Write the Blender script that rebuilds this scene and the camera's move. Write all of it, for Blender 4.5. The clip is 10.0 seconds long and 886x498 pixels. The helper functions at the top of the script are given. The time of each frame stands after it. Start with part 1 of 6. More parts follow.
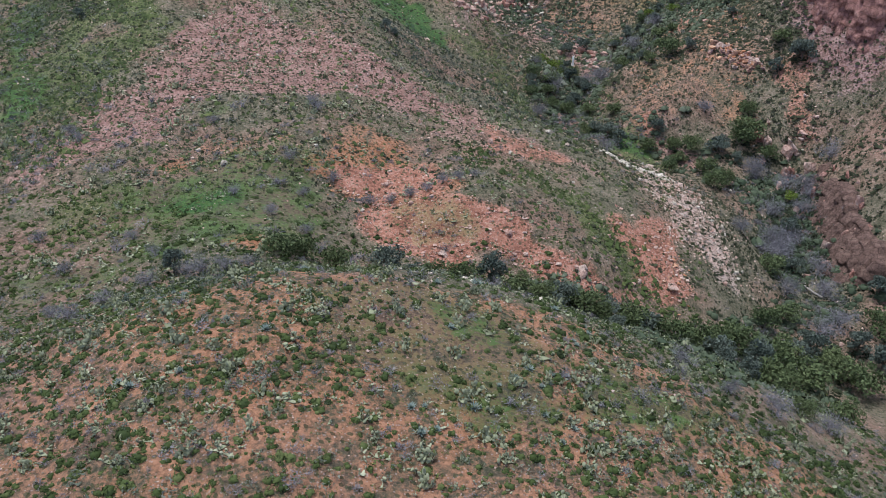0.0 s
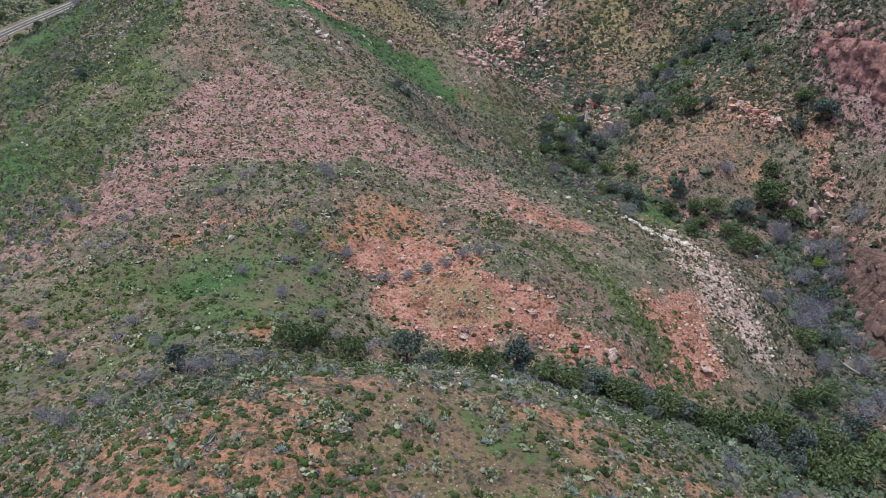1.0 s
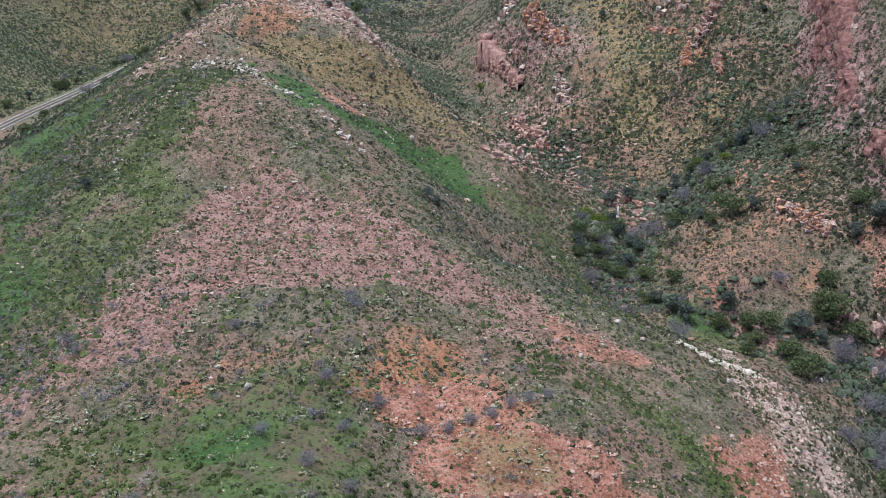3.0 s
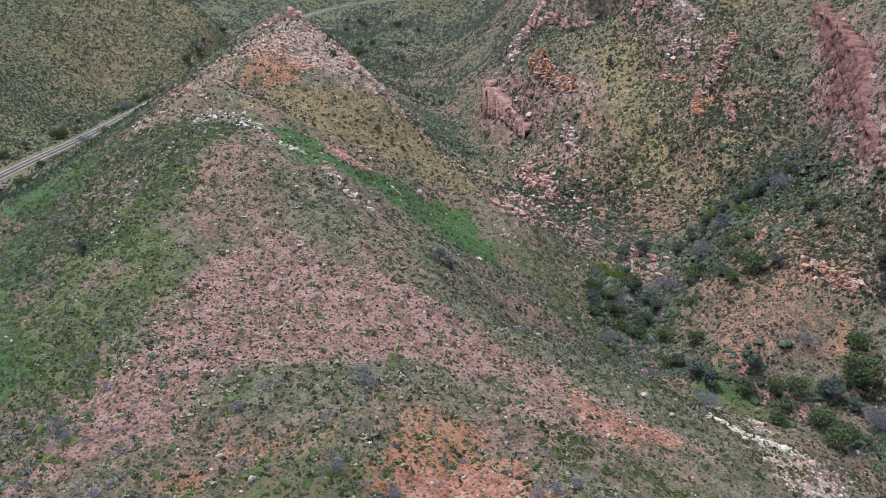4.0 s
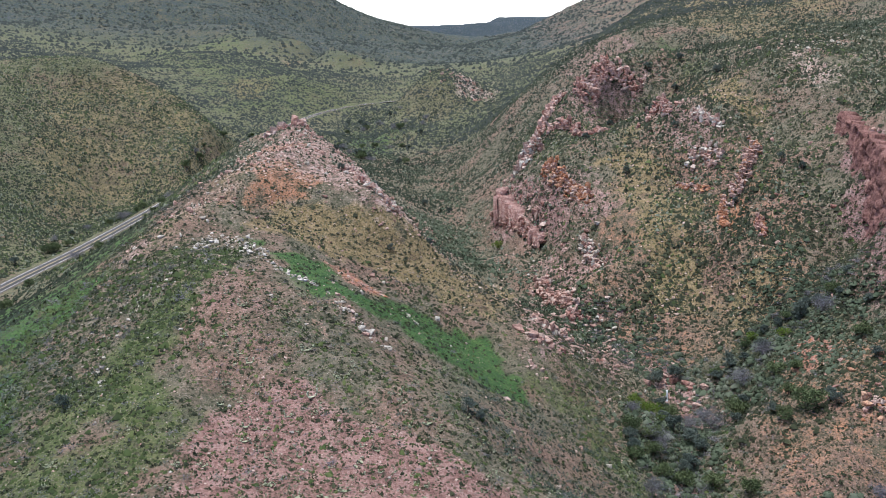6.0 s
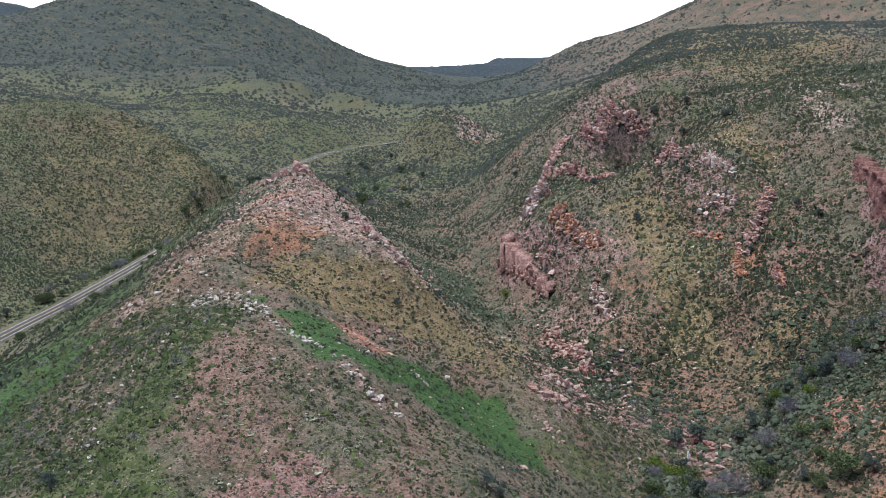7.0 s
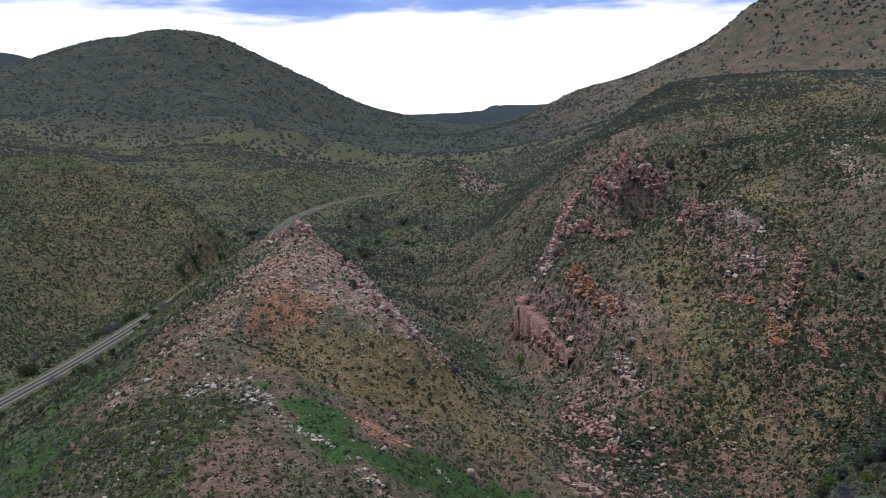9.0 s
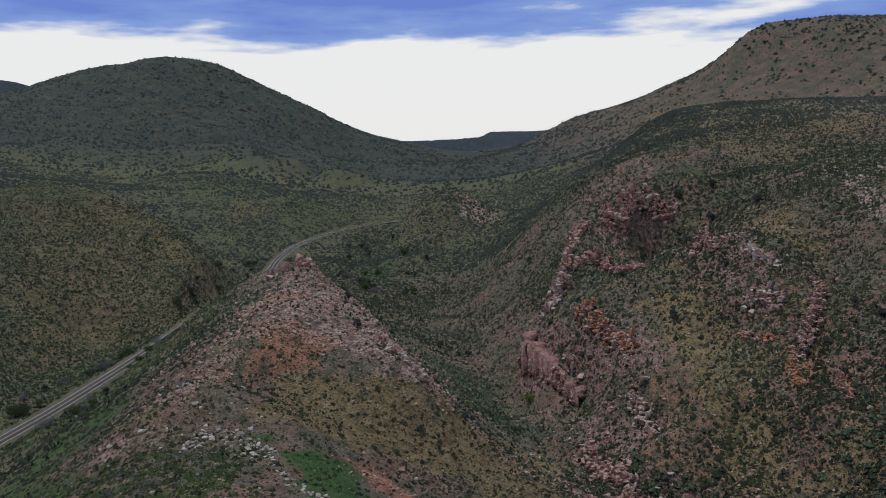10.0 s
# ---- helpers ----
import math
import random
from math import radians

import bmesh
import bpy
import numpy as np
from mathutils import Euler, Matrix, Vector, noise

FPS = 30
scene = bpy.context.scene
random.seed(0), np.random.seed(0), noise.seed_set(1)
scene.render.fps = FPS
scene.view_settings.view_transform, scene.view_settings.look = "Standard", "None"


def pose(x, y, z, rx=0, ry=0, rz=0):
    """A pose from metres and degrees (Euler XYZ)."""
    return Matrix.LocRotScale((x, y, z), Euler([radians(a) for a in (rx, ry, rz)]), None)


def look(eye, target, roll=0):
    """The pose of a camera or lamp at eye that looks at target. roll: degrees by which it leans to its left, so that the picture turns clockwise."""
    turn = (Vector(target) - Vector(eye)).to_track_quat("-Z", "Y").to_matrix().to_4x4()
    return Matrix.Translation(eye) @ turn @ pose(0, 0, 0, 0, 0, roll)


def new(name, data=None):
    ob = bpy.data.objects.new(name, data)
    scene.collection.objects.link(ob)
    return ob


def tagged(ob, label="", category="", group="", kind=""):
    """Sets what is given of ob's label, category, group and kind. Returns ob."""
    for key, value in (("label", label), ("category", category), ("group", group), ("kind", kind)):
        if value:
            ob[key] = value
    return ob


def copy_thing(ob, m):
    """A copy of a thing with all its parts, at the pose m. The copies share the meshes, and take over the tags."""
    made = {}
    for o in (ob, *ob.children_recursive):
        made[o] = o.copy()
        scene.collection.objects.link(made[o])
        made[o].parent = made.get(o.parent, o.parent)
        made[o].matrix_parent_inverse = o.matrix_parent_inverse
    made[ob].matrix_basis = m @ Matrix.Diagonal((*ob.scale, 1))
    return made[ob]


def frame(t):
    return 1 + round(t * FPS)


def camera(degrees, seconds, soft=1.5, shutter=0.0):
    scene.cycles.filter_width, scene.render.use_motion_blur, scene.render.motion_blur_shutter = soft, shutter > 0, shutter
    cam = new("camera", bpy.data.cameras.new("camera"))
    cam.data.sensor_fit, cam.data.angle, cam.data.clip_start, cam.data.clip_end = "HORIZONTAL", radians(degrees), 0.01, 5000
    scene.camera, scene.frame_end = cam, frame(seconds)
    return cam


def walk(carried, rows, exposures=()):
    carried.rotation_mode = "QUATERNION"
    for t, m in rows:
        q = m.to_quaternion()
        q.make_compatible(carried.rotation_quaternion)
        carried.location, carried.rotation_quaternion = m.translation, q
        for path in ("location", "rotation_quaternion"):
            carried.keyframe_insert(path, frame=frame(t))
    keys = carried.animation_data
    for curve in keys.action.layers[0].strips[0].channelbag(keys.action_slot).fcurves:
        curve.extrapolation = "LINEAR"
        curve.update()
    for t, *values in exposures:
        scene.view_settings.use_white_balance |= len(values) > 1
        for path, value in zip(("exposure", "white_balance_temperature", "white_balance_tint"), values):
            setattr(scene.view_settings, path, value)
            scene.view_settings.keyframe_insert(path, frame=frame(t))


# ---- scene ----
import collections

cam = camera(54.52, 10.0, soft=0.6)
# seconds, eye x y z in metres, yaw, pitch, roll in degrees
ROWS = [
    (0.0, 0.00, 0.00, 130.00, -0.00, -29.50, 0.00),
    (0.5, -2.29, 7.52, 131.30, -0.07, -28.24, -0.00),
    (1.0, -4.51, 14.77, 132.54, 0.03, -26.91, -0.01),
    (1.5, -6.67, 21.93, 133.80, 0.15, -25.84, 0.01),
    (2.0, -8.78, 29.11, 135.10, 0.22, -25.01, 0.04),
    (2.5, -10.93, 36.09, 136.37, 0.32, -23.82, 0.09),
    (3.0, -13.03, 42.81, 137.56, 0.26, -22.67, 0.13),
    (4.5, -19.25, 64.48, 141.54, 0.02, -19.10, 0.34),
    (5.0, -21.38, 71.63, 142.85, -0.08, -18.00, 0.40),
    (5.5, -23.51, 78.84, 144.07, -0.20, -16.01, 0.49),
    (7.0, -29.52, 100.21, 147.81, -0.44, -11.64, 0.68),
    (7.5, -31.38, 107.40, 149.00, -0.51, -10.73, 0.77),
    (8.0, -33.28, 114.51, 150.18, -0.59, -10.07, 0.84),
    (8.5, -35.19, 121.45, 151.37, -0.66, -9.38, 0.90),
    (9.0, -37.01, 128.23, 152.55, -0.76, -8.65, 0.95),
    (9.5, -38.89, 135.12, 153.85, -0.85, -7.77, 1.00),
    (10.0, -40.76, 142.13, 155.22, -0.94, -6.97, 1.06),
]
EXPOSURES = [(0.0, -0.02), (1.0, 0.06), (2.5, 0.14), (5.5, 0.16), (7.0, -0.05), (7.5, -0.18), (8.5, -0.60), (9.0, -0.86), (10.0, -1.29)]
walk(cam, [(t, pose(x, y, z, 90 + pitch, roll, yaw)) for t, x, y, z, yaw, pitch, roll in ROWS], EXPOSURES)

# ---- sky and sun: high bright overcast, breaking into blue-grey cloud above the pass ----
world = bpy.data.worlds.new("sky")
scene.world = world
world.use_nodes = True
wn, wl = world.node_tree.nodes, world.node_tree.links
wn.clear()
w_out = wn.new("ShaderNodeOutputWorld")
w_bg = wn.new("ShaderNodeBackground")
w_sky = wn.new("ShaderNodeTexSky")
w_sky.sky_type = "NISHITA"
w_sky.sun_disc = False
w_sky.sun_elevation = radians(77)
w_sky.sun_rotation = radians(303)
w_scale = wn.new("ShaderNodeMix")
w_scale.data_type, w_scale.blend_type = "RGBA", "MULTIPLY"
w_scale.inputs["Factor"].default_value = 1.0
w_scale.inputs["B"].default_value = (0.1, 0.1, 0.1, 1)
wl.new(w_sky.outputs["Color"], w_scale.inputs["A"])
w_co = wn.new("ShaderNodeTexCoord")
w_map = wn.new("ShaderNodeMapping")
w_map.inputs["Scale"].default_value = (1.6, 1.0, 9.0)
wl.new(w_co.outputs["Generated"], w_map.inputs["Vector"])
w_noise = wn.new("ShaderNodeTexNoise")
w_noise.inputs["Scale"].default_value = 2.2
w_noise.inputs["Detail"].default_value = 7.0
w_noise.inputs["Roughness"].default_value = 0.52
wl.new(w_map.outputs["Vector"], w_noise.inputs["Vector"])
w_sep = wn.new("ShaderNodeSeparateXYZ")
wl.new(w_co.outputs["Generated"], w_sep.inputs["Vector"])
# cloud cover thins with height: a white bank over the horizon, grey-blue bellies above
w_lift = wn.new("ShaderNodeMapRange")
w_lift.inputs["From Min"].default_value = 0.075
w_lift.inputs["From Max"].default_value = 0.125
w_lift.inputs["To Min"].default_value = 0.30
w_lift.inputs["To Max"].default_value = -0.10
wl.new(w_sep.outputs["Z"], w_lift.inputs["Value"])
w_add = wn.new("ShaderNodeMath")
w_add.operation = "ADD"
wl.new(w_noise.outputs["Fac"], w_add.inputs[0])
wl.new(w_lift.outputs["Result"], w_add.inputs[1])
w_ramp = wn.new("ShaderNodeValToRGB")
w_ramp.color_ramp.elements[0].position, w_ramp.color_ramp.elements[0].color = 0.34, (0.36, 0.60, 1.70, 1)
w_ramp.color_ramp.elements[1].position, w_ramp.color_ramp.elements[1].color = 0.55, (2.30, 2.30, 2.30, 1)
e = w_ramp.color_ramp.elements.new(0.46)
e.color = (0.60, 0.92, 1.90, 1)
wl.new(w_add.outputs["Value"], w_ramp.inputs["Fac"])
w_mix = wn.new("ShaderNodeMix")
w_mix.data_type = "RGBA"
w_mix.inputs["Factor"].default_value = 0.85
wl.new(w_scale.outputs["Result"], w_mix.inputs["A"])
w_high = wn.new("ShaderNodeMapRange")
w_high.inputs["From Min"].default_value, w_high.inputs["From Max"].default_value = 0.20, 0.42
wl.new(w_sep.outputs["Z"], w_high.inputs["Value"])
w_veil = wn.new("ShaderNodeMix")
w_veil.data_type = "RGBA"
w_veil.inputs["B"].default_value = (0.50, 0.59, 0.78, 1)
wl.new(w_high.outputs["Result"], w_veil.inputs["Factor"])
wl.new(w_ramp.outputs["Color"], w_veil.inputs["A"])
wl.new(w_veil.outputs["Result"], w_mix.inputs["B"])
wl.new(w_mix.outputs["Result"], w_bg.inputs["Color"])
w_bg.inputs["Strength"].default_value = 1.0
wl.new(w_bg.outputs["Background"], w_out.inputs["Surface"])

sun = new("sun", bpy.data.lights.new("sun", "SUN"))
sun.data.energy, sun.data.angle, sun.data.color = 4.3, radians(10), (0.98, 0.99, 1.05)
sun.matrix_world = look((0, 0, 900), (170, -110, 0))

# ---- the land: crests, spurs, gullies and benches, each drawn as a line of x, y, height ----
CRESTS = []
# near spur with the prickly pears, falling to the creek
CRESTS.append([(-160, 60, 48), (-110, 78, 52.1), (-70, 88, 52.4), (-45, 100, 57.1), (-28, 113, 61.9), (-14, 114, 57.3), (6, 110, 51.6), (32, 112, 43.4), (60, 114, 29.2), (85, 118, 16), (105, 120, 6)])
CRESTS.append([(-19, 88, 57.6), (-12, 91, 54.6), (8, 92, 50.5)])
CRESTS.append([(-15, 124, 56.8), (6, 128, 50.6), (25, 125, 43.6), (48, 135, 30.6)])
# red bluff
CRESTS.append([(-40, 195, 45.5), (-22, 214, 43.5), (2, 225, 40.3), (23, 213, 32.8), (50, 210, 27.3), (66, 218, 17.4)])
CRESTS.append([(3, 190, 40.1), (-16, 189, 34.1)])
CRESTS.append([(30, 184, 25.7), (45, 182, 16.4)])
CRESTS.append([(-7, 222, 37.7), (15, 245, 32.8), (40, 246, 29.4), (58, 247, 19.9), (75, 252, 13)])
# main ridge from the low saddle to the red rock knob at its end
CRESTS.append([(-53, 203, 45.9), (-50, 226, 51.2), (-60, 261, 52.4), (-79, 265, 56.3), (-96, 292, 66.5), (-90, 330, 78.1), (-88, 360, 76.4), (-93, 385, 80.2), (-101, 410, 71.9), (-103, 430, 89.8), (-105, 480, 91.1), (-110, 540, 90.5), (-115, 590, 92), (-117, 612, 87)])
CRESTS.append([(-53, 331, 69.4), (-39, 314, 58.2), (-26, 300, 52.1), (-10, 286, 46.2)])
CRESTS.append([(-81, 452, 86.7), (-61, 432, 81), (-48, 424, 80.6), (-24, 427, 53.3)])
CRESTS.append([(-105, 598, 93), (-80, 545, 85), (-65, 505, 81.5), (-50, 465, 76.7), (-38, 437, 70.5)])
CRESTS.append([(-126, 590, 87), (-128, 560, 83), (-126, 520, 83.5), (-122, 470, 84), (-121, 432, 84.1)])
# right-hand hills
CRESTS.append([(108, 328, 32.3), (120, 345, 43)])
CRESTS.append([(109, 388, 31), (106, 375, 32.6), (104, 337, 33.7)])
CRESTS.append([(83, 439, 28.6), (108, 427, 36.4), (132, 395, 52.4)])
CRESTS.append([(88, 471, 40), (114, 491, 55.9), (128, 514, 79.7), (141, 574, 109.1), (179, 601, 133.5)])
CRESTS.append([(44, 482, 30.8), (71, 480, 43), (71, 484, 54.5), (100, 513, 65.5), (114, 531, 85.9), (100, 586, 100.1)])
CRESTS.append([(48, 555, 66.5), (81, 546, 79.2), (78, 549, 67.2)])
CRESTS.append([(60, 654, 91.4), (88, 679, 125.8), (122, 729, 132.6), (167, 685, 129.1), (211, 702, 139), (293, 799, 150)])
CRESTS.append([(58, 848, 101), (85, 799, 117), (124, 816, 142), (160, 940, 150)])
CRESTS.append([(281, 1300, 193), (233, 1200, 177), (172, 1050, 154), (125, 960, 135), (86, 920, 118)])
CRESTS.append([(42, 1100, 64), (7, 930, 50), (-27, 760, 28)])
CRESTS.append([(250, 1500, 140), (180, 1320, 118), (110, 1150, 90)])
# knob in the middle of the valley
CRESTS.append([(24, 810, 66), (26, 855, 70)])
CRESTS.append([(-91, 1200, 54), (-66, 1190, 75), (-41, 1185, 95), (-24, 1183, 101), (3, 1170, 92), (25, 1150, 77), (38, 1140, 62)])
CRESTS.append([(70, 1230, 66), (30, 1300, 62), (-50, 1330, 56)])
CRESTS.append([(-80, 1150, 62), (-72, 1090, 48)])
# left-hand hill over the road
CRESTS.append([(-282, 709, 27), (-306, 717, 56), (-317, 763, 77), (-344, 816, 103), (-336, 845, 124), (-380, 870, 128)])
CRESTS.append([(-297, 788, 82), (-300, 840, 100)])
CRESTS.append([(-391, 850, 125), (-364, 850, 127), (-335, 858, 128), (-312, 870, 118), (-288, 880, 105), (-258, 860, 93), (-236, 832, 86), (-214, 808, 76)])
CRESTS.append([(-436, 950, 96), (-396, 940, 94), (-355, 950, 86), (-312, 960, 70), (-270, 940, 57), (-240, 905, 50)])
CRESTS.append([(-630, 1900, 156), (-510, 1900, 170), (-415, 1850, 160), (-340, 1780, 142), (-245, 1700, 120), (-180, 1620, 100), (-135, 1540, 82)])
CRESTS.append([(-430, 1450, 118), (-350, 1330, 98), (-278, 1213, 76), (-240, 1110, 62)])
CRESTS.append([(-640, 2160, 138), (-480, 2160, 132), (-350, 2100, 112), (-240, 1980, 86)])
CRESTS.append([(-236, 829, 82), (-248, 805, 70), (-205, 753, 52), (-225, 725, 38)])
CRESTS.append([(-190, 795, 52), (-236, 829, 82)])
CRESTS.append([(-231, 1303, 88), (-190, 1280, 78), (-296, 2066, 117), (-335, 2500, 150)])
HOLLOWS = []
# creek from the near ravine up through the gorge into the upper valley
HOLLOWS.append([(190, 120, -16), (150, 175, -12.3), (122, 222, -5.1), (114, 243, -4.7), (110, 254, 1.4), (103, 266, 4.3), (92, 278, 5.7), (77, 289, 4.2), (60, 301, 5.2), (48, 314, 3), (52, 338, 3.7), (62, 362, 5.7), (68, 385, 5.8), (66, 404, 10.1), (57, 429, 12.9), (44, 452, 15), (14, 505, 18.8), (-3, 545, 22.2), (-12, 590, 24.1), (-18, 650, 29.1), (-30, 720, 33), (-57, 847, 31), (-90, 960, 33), (-110, 1012, 34), (-100, 1120, 42), (-70, 1260, 50)])
# gully behind the near spur
HOLLOWS.append([(-72, 134, 41.8), (-53, 140, 45.7), (-30, 142, 45.5), (-11, 158, 35), (8, 158, 32.5), (30, 160, 22.6), (50, 163, 14.4), (66, 166, 7.1), (85, 180, 0.5), (111, 205, -4.8)])
HOLLOWS.append([(-11, 161, 31.4), (20, 170, 23.2), (46, 174, 12.4), (62, 186, 14.6), (82, 191, 2.4)])
# left slope
HOLLOWS.append([(-38, 155, 47.1), (-61, 177, 42), (-80, 155, 41.2), (-79, 193, 46), (-100, 197, 45.4), (-103, 220, 47.6), (-117, 231, 48.7), (-126, 271, 55), (-134, 296, 57.1), (-150, 330, 55.4)])
# green swale and the slope under it
HOLLOWS.append([(-17, 286, 53.8), (15, 284, 26), (18, 334, 20.1), (46, 379, 10.2)])
HOLLOWS.append([(-28, 390, 48.4), (-7, 371, 33.8), (7, 378, 40.3), (12, 388, 35.9), (36, 386, 19.4)])
HOLLOWS.append([(83, 228, 13.9), (88, 250, 6.4)])
HOLLOWS.append([(-19, 251, 46.4), (-9, 242, 41.7)])
# side ravine on the right
HOLLOWS.append([(68, 404, 9.4), (85, 374, 12.1), (92, 398, 23.5), (118, 410, 38), (134, 416, 45.4)])
HOLLOWS.append([(57, 446, 20.1), (92, 445, 26.8), (80, 474, 36.3), (32, 521, 35.7), (34, 553, 53.4), (71, 478, 45.7)])
HOLLOWS.append([(38, 664, 72.1), (72, 656, 84.1), (118, 603, 101), (107, 580, 105.7)])
HOLLOWS.append([(-112, 635, 72), (-110, 690, 52), (-108, 760, 42), (-112, 850, 38)])
HOLLOWS.append([(-197, 540, 35), (-190, 556, 39), (-182, 572, 49), (-171, 588, 62), (-156, 603, 75), (-143, 613, 84), (-132, 612, 88)])
HOLLOWS.append([(-190, 620, 46), (-176, 680, 46), (-165, 760, 44), (-165, 860, 42)])
HOLLOWS.append([(-34, 478, 51.9), (-46, 520, 52), (-58, 565, 54), (-78, 612, 60)])
HOLLOWS.append([(-22, 500, 34), (-34, 560, 34), (-52, 640, 40)])
HOLLOWS.append([(-12, 703, 36.1), (10, 720, 44.1), (29, 828, 78)])
SLOPES = []
# ribs and breaks of slope between the crests and the creek
SLOPES.append([(62, 297, 14.7), (75, 299, 18.9), (88, 306, 27.2), (104, 306, 17.8), (116, 302, 19.9), (125, 292, 17.7), (128, 280, -0.1), (134, 268, 16.9)])
SLOPES.append([(66, 322, 12.2), (76, 324, 16.8), (92, 328, 26.7), (106, 328, 37.2), (118, 322, 35.4)])
SLOPES.append([(62, 340, 10.9), (74, 336, 26), (82, 362, 17.2), (96, 374, 28.6), (108, 384, 32.2), (122, 362, 42.8)])
SLOPES.append([(18, 343, 24.3), (31, 341, 12.8), (41, 331, 13.3)])
SLOPES.append([(30, 372, 19.1), (42, 361, 22.5), (52, 366, 8.1)])
SLOPES.append([(-5, 281, 36.7), (8, 262, 42.2), (17, 241, 38.5)])
SLOPES.append([(95, 436, 24.2), (99, 453, 41.3), (113, 461, 56.8), (122, 470, 58.8)])
SLOPES.append([(111, 432, 46.5), (124, 436, 48.2), (129, 423, 43.4)])
SLOPES.append([(36, 459, 22.4), (50, 471, 38.9), (55, 490, 31.2), (64, 496, 49.1), (84, 486, 52), (102, 482, 57.8), (111, 485, 55), (121, 500, 69.2)])
SLOPES.append([(30, 526, 17.1), (43, 528, 50.5), (60, 540, 62.2), (102, 524, 64.1), (131, 514, 83.5), (144, 487, 76.8)])
SLOPES.append([(16, 533, 35.5), (16, 556, 42.8), (16, 574, 44.3)])
SLOPES.append([(32, 567, 64.3), (63, 569, 80), (96, 575, 94.9), (104, 588, 104.9), (124, 552, 100.8), (150, 547, 92.1), (167, 536, 103)])
SLOPES.append([(31, 624, 68.1), (67, 651, 90.4), (75, 634, 76.9), (94, 672, 76.1), (148, 662, 120.1), (207, 686, 141.7)])
SLOPES.append([(43, 692, 80.7), (89, 717, 117.4), (123, 733, 96), (157, 766, 123.8)])
SLOPES.append([(7, 666, 45.8), (20, 720, 57.6)])
SLOPES.append([(-52, 417, 67.3), (-59, 429, 83.5), (-60, 451, 84.8), (-73, 474, 84.8), (-88, 512, 92)])
SLOPES.append([(-40, 441, 65), (-28, 400, 50.5), (-16, 410, 49.6)])
SLOPES.append([(-92, 462, 95), (-99, 454, 93.4), (-105, 402, 87.4), (-109, 370, 77.9)])
SLOPES.append([(-129, 414, 76.3), (-126, 372, 79.9), (-123, 318, 63.8)])
SLOPES.append([(-143, 362, 65.1), (-144, 372, 63.9), (-163, 376, 57.2)])
SLOPES.append([(-167, 389, 54), (-170, 462, 57.5), (-196, 470, 40), (-204, 520, 37)])
SLOPES.append([(-157, 333, 60.7), (-137, 322, 60), (-118, 330, 70.9)])
SLOPES.append([(-110, 248, 52.3), (-96, 274, 60.3), (-89, 266, 59.9)])
SLOPES.append([(13, 191, 39.1), (26, 176, 35.1), (39, 180, 30)])
SLOPES.append([(105, 187, 0.4), (90, 178, -7.4), (95, 212, 0.6)])
SLOPES.append([(-197, 600, 43), (-190, 620, 50), (-181, 642, 54)])
SLOPES.append([(-284, 693, 46.9), (-264, 690, 26.5), (-271, 633, 26)])
CLIFFS = []
# foot and lip of the rock walls
CLIFFS.append([(146, 298, 33.1), (135, 317, 36.8), (126, 337, 41.1), (132, 366, 50.1), (138, 392, 56.5), (144, 407, 63.4), (155, 441, 54.1), (162, 480, 75.7), (168, 516, 92.8)])
CLIFFS.append([(158, 306, 61), (146, 322, 62.9), (138, 341, 61.9), (143, 362, 69.1), (148, 390, 81.6), (156, 411, 90.5), (165, 451, 93.3), (171, 485, 100.2), (177, 520, 98.4)])
CLIFFS.append([(2, 600, 29.1), (5, 585, 27.1), (7, 572, 24.2), (11, 556, 22.6), (18, 540, 20.9)])
CLIFFS.append([(17, 596, 58), (19, 583, 52.8), (24, 568, 47.5), (33, 551, 40.9)])
CLIFFS.append([(27, 614, 63.7), (31, 620, 73.4), (36, 655, 74.2)])
CLIFFS.append([(172, 545, 112.3), (163, 536, 99.3), (153, 519, 88.2), (143, 526, 83.1)])
CLIFFS.append([(119, 264, 2), (121, 248, 0), (120, 230, -3), (116, 210, -5)])
CLIFFS.append([(128, 264, 13), (131, 247, 12), (130, 229, 10), (126, 208, 7)])
CLIFFS.append([(214, 631, 136), (240, 560, 126.2), (250, 480, 121.8), (240, 380, 111.8), (230, 310, 89.9)])
ROAD = [(-258, 180, 19.4), (-250, 300, 23), (-243, 420, 26.6), (-234, 500, 29), (-226, 540, 30.2), (-216, 630, 33), (-206, 760, 36.8), (-193, 880, 40.4), (-190, 935, 42), (-194, 993, 43.8), (-191, 1080, 46.4), (-176, 1155, 48.6), (-155, 1214, 50.4), (-130, 1255, 51.7), (-80, 1300, 53)]
FAR = []
# left mountain
FAR.append([(-1500, 2800, 250), (-1249, 2850, 326), (-1055, 2750, 391), (-821, 2700, 423), (-675, 2700, 404), (-498, 2700, 311), (-368, 2700, 243), (-221, 2700, 171), (-150, 3200, 156)])
FAR.append([(-750, 1942, 197), (-851, 1932, 163), (-487, 1712, 126), (-482, 1437, 100)])
FAR.append([(-700, 2620, 350), (-684, 2450, 262), (-553, 2200, 190)])
FAR.append([(-170, 1600, 66), (-137, 1905, 70), (-132, 2023, 70), (-80, 2400, 100), (-60, 3000, 150)])
# right-hand mesa
FAR.append([(347, 2600, 214), (441, 2300, 220), (538, 2150, 264), (612, 2110, 308), (640, 2105, 338), (656, 2100, 378), (724, 2100, 404), (830, 2000, 396), (901, 1950, 384), (1300, 1900, 390)])
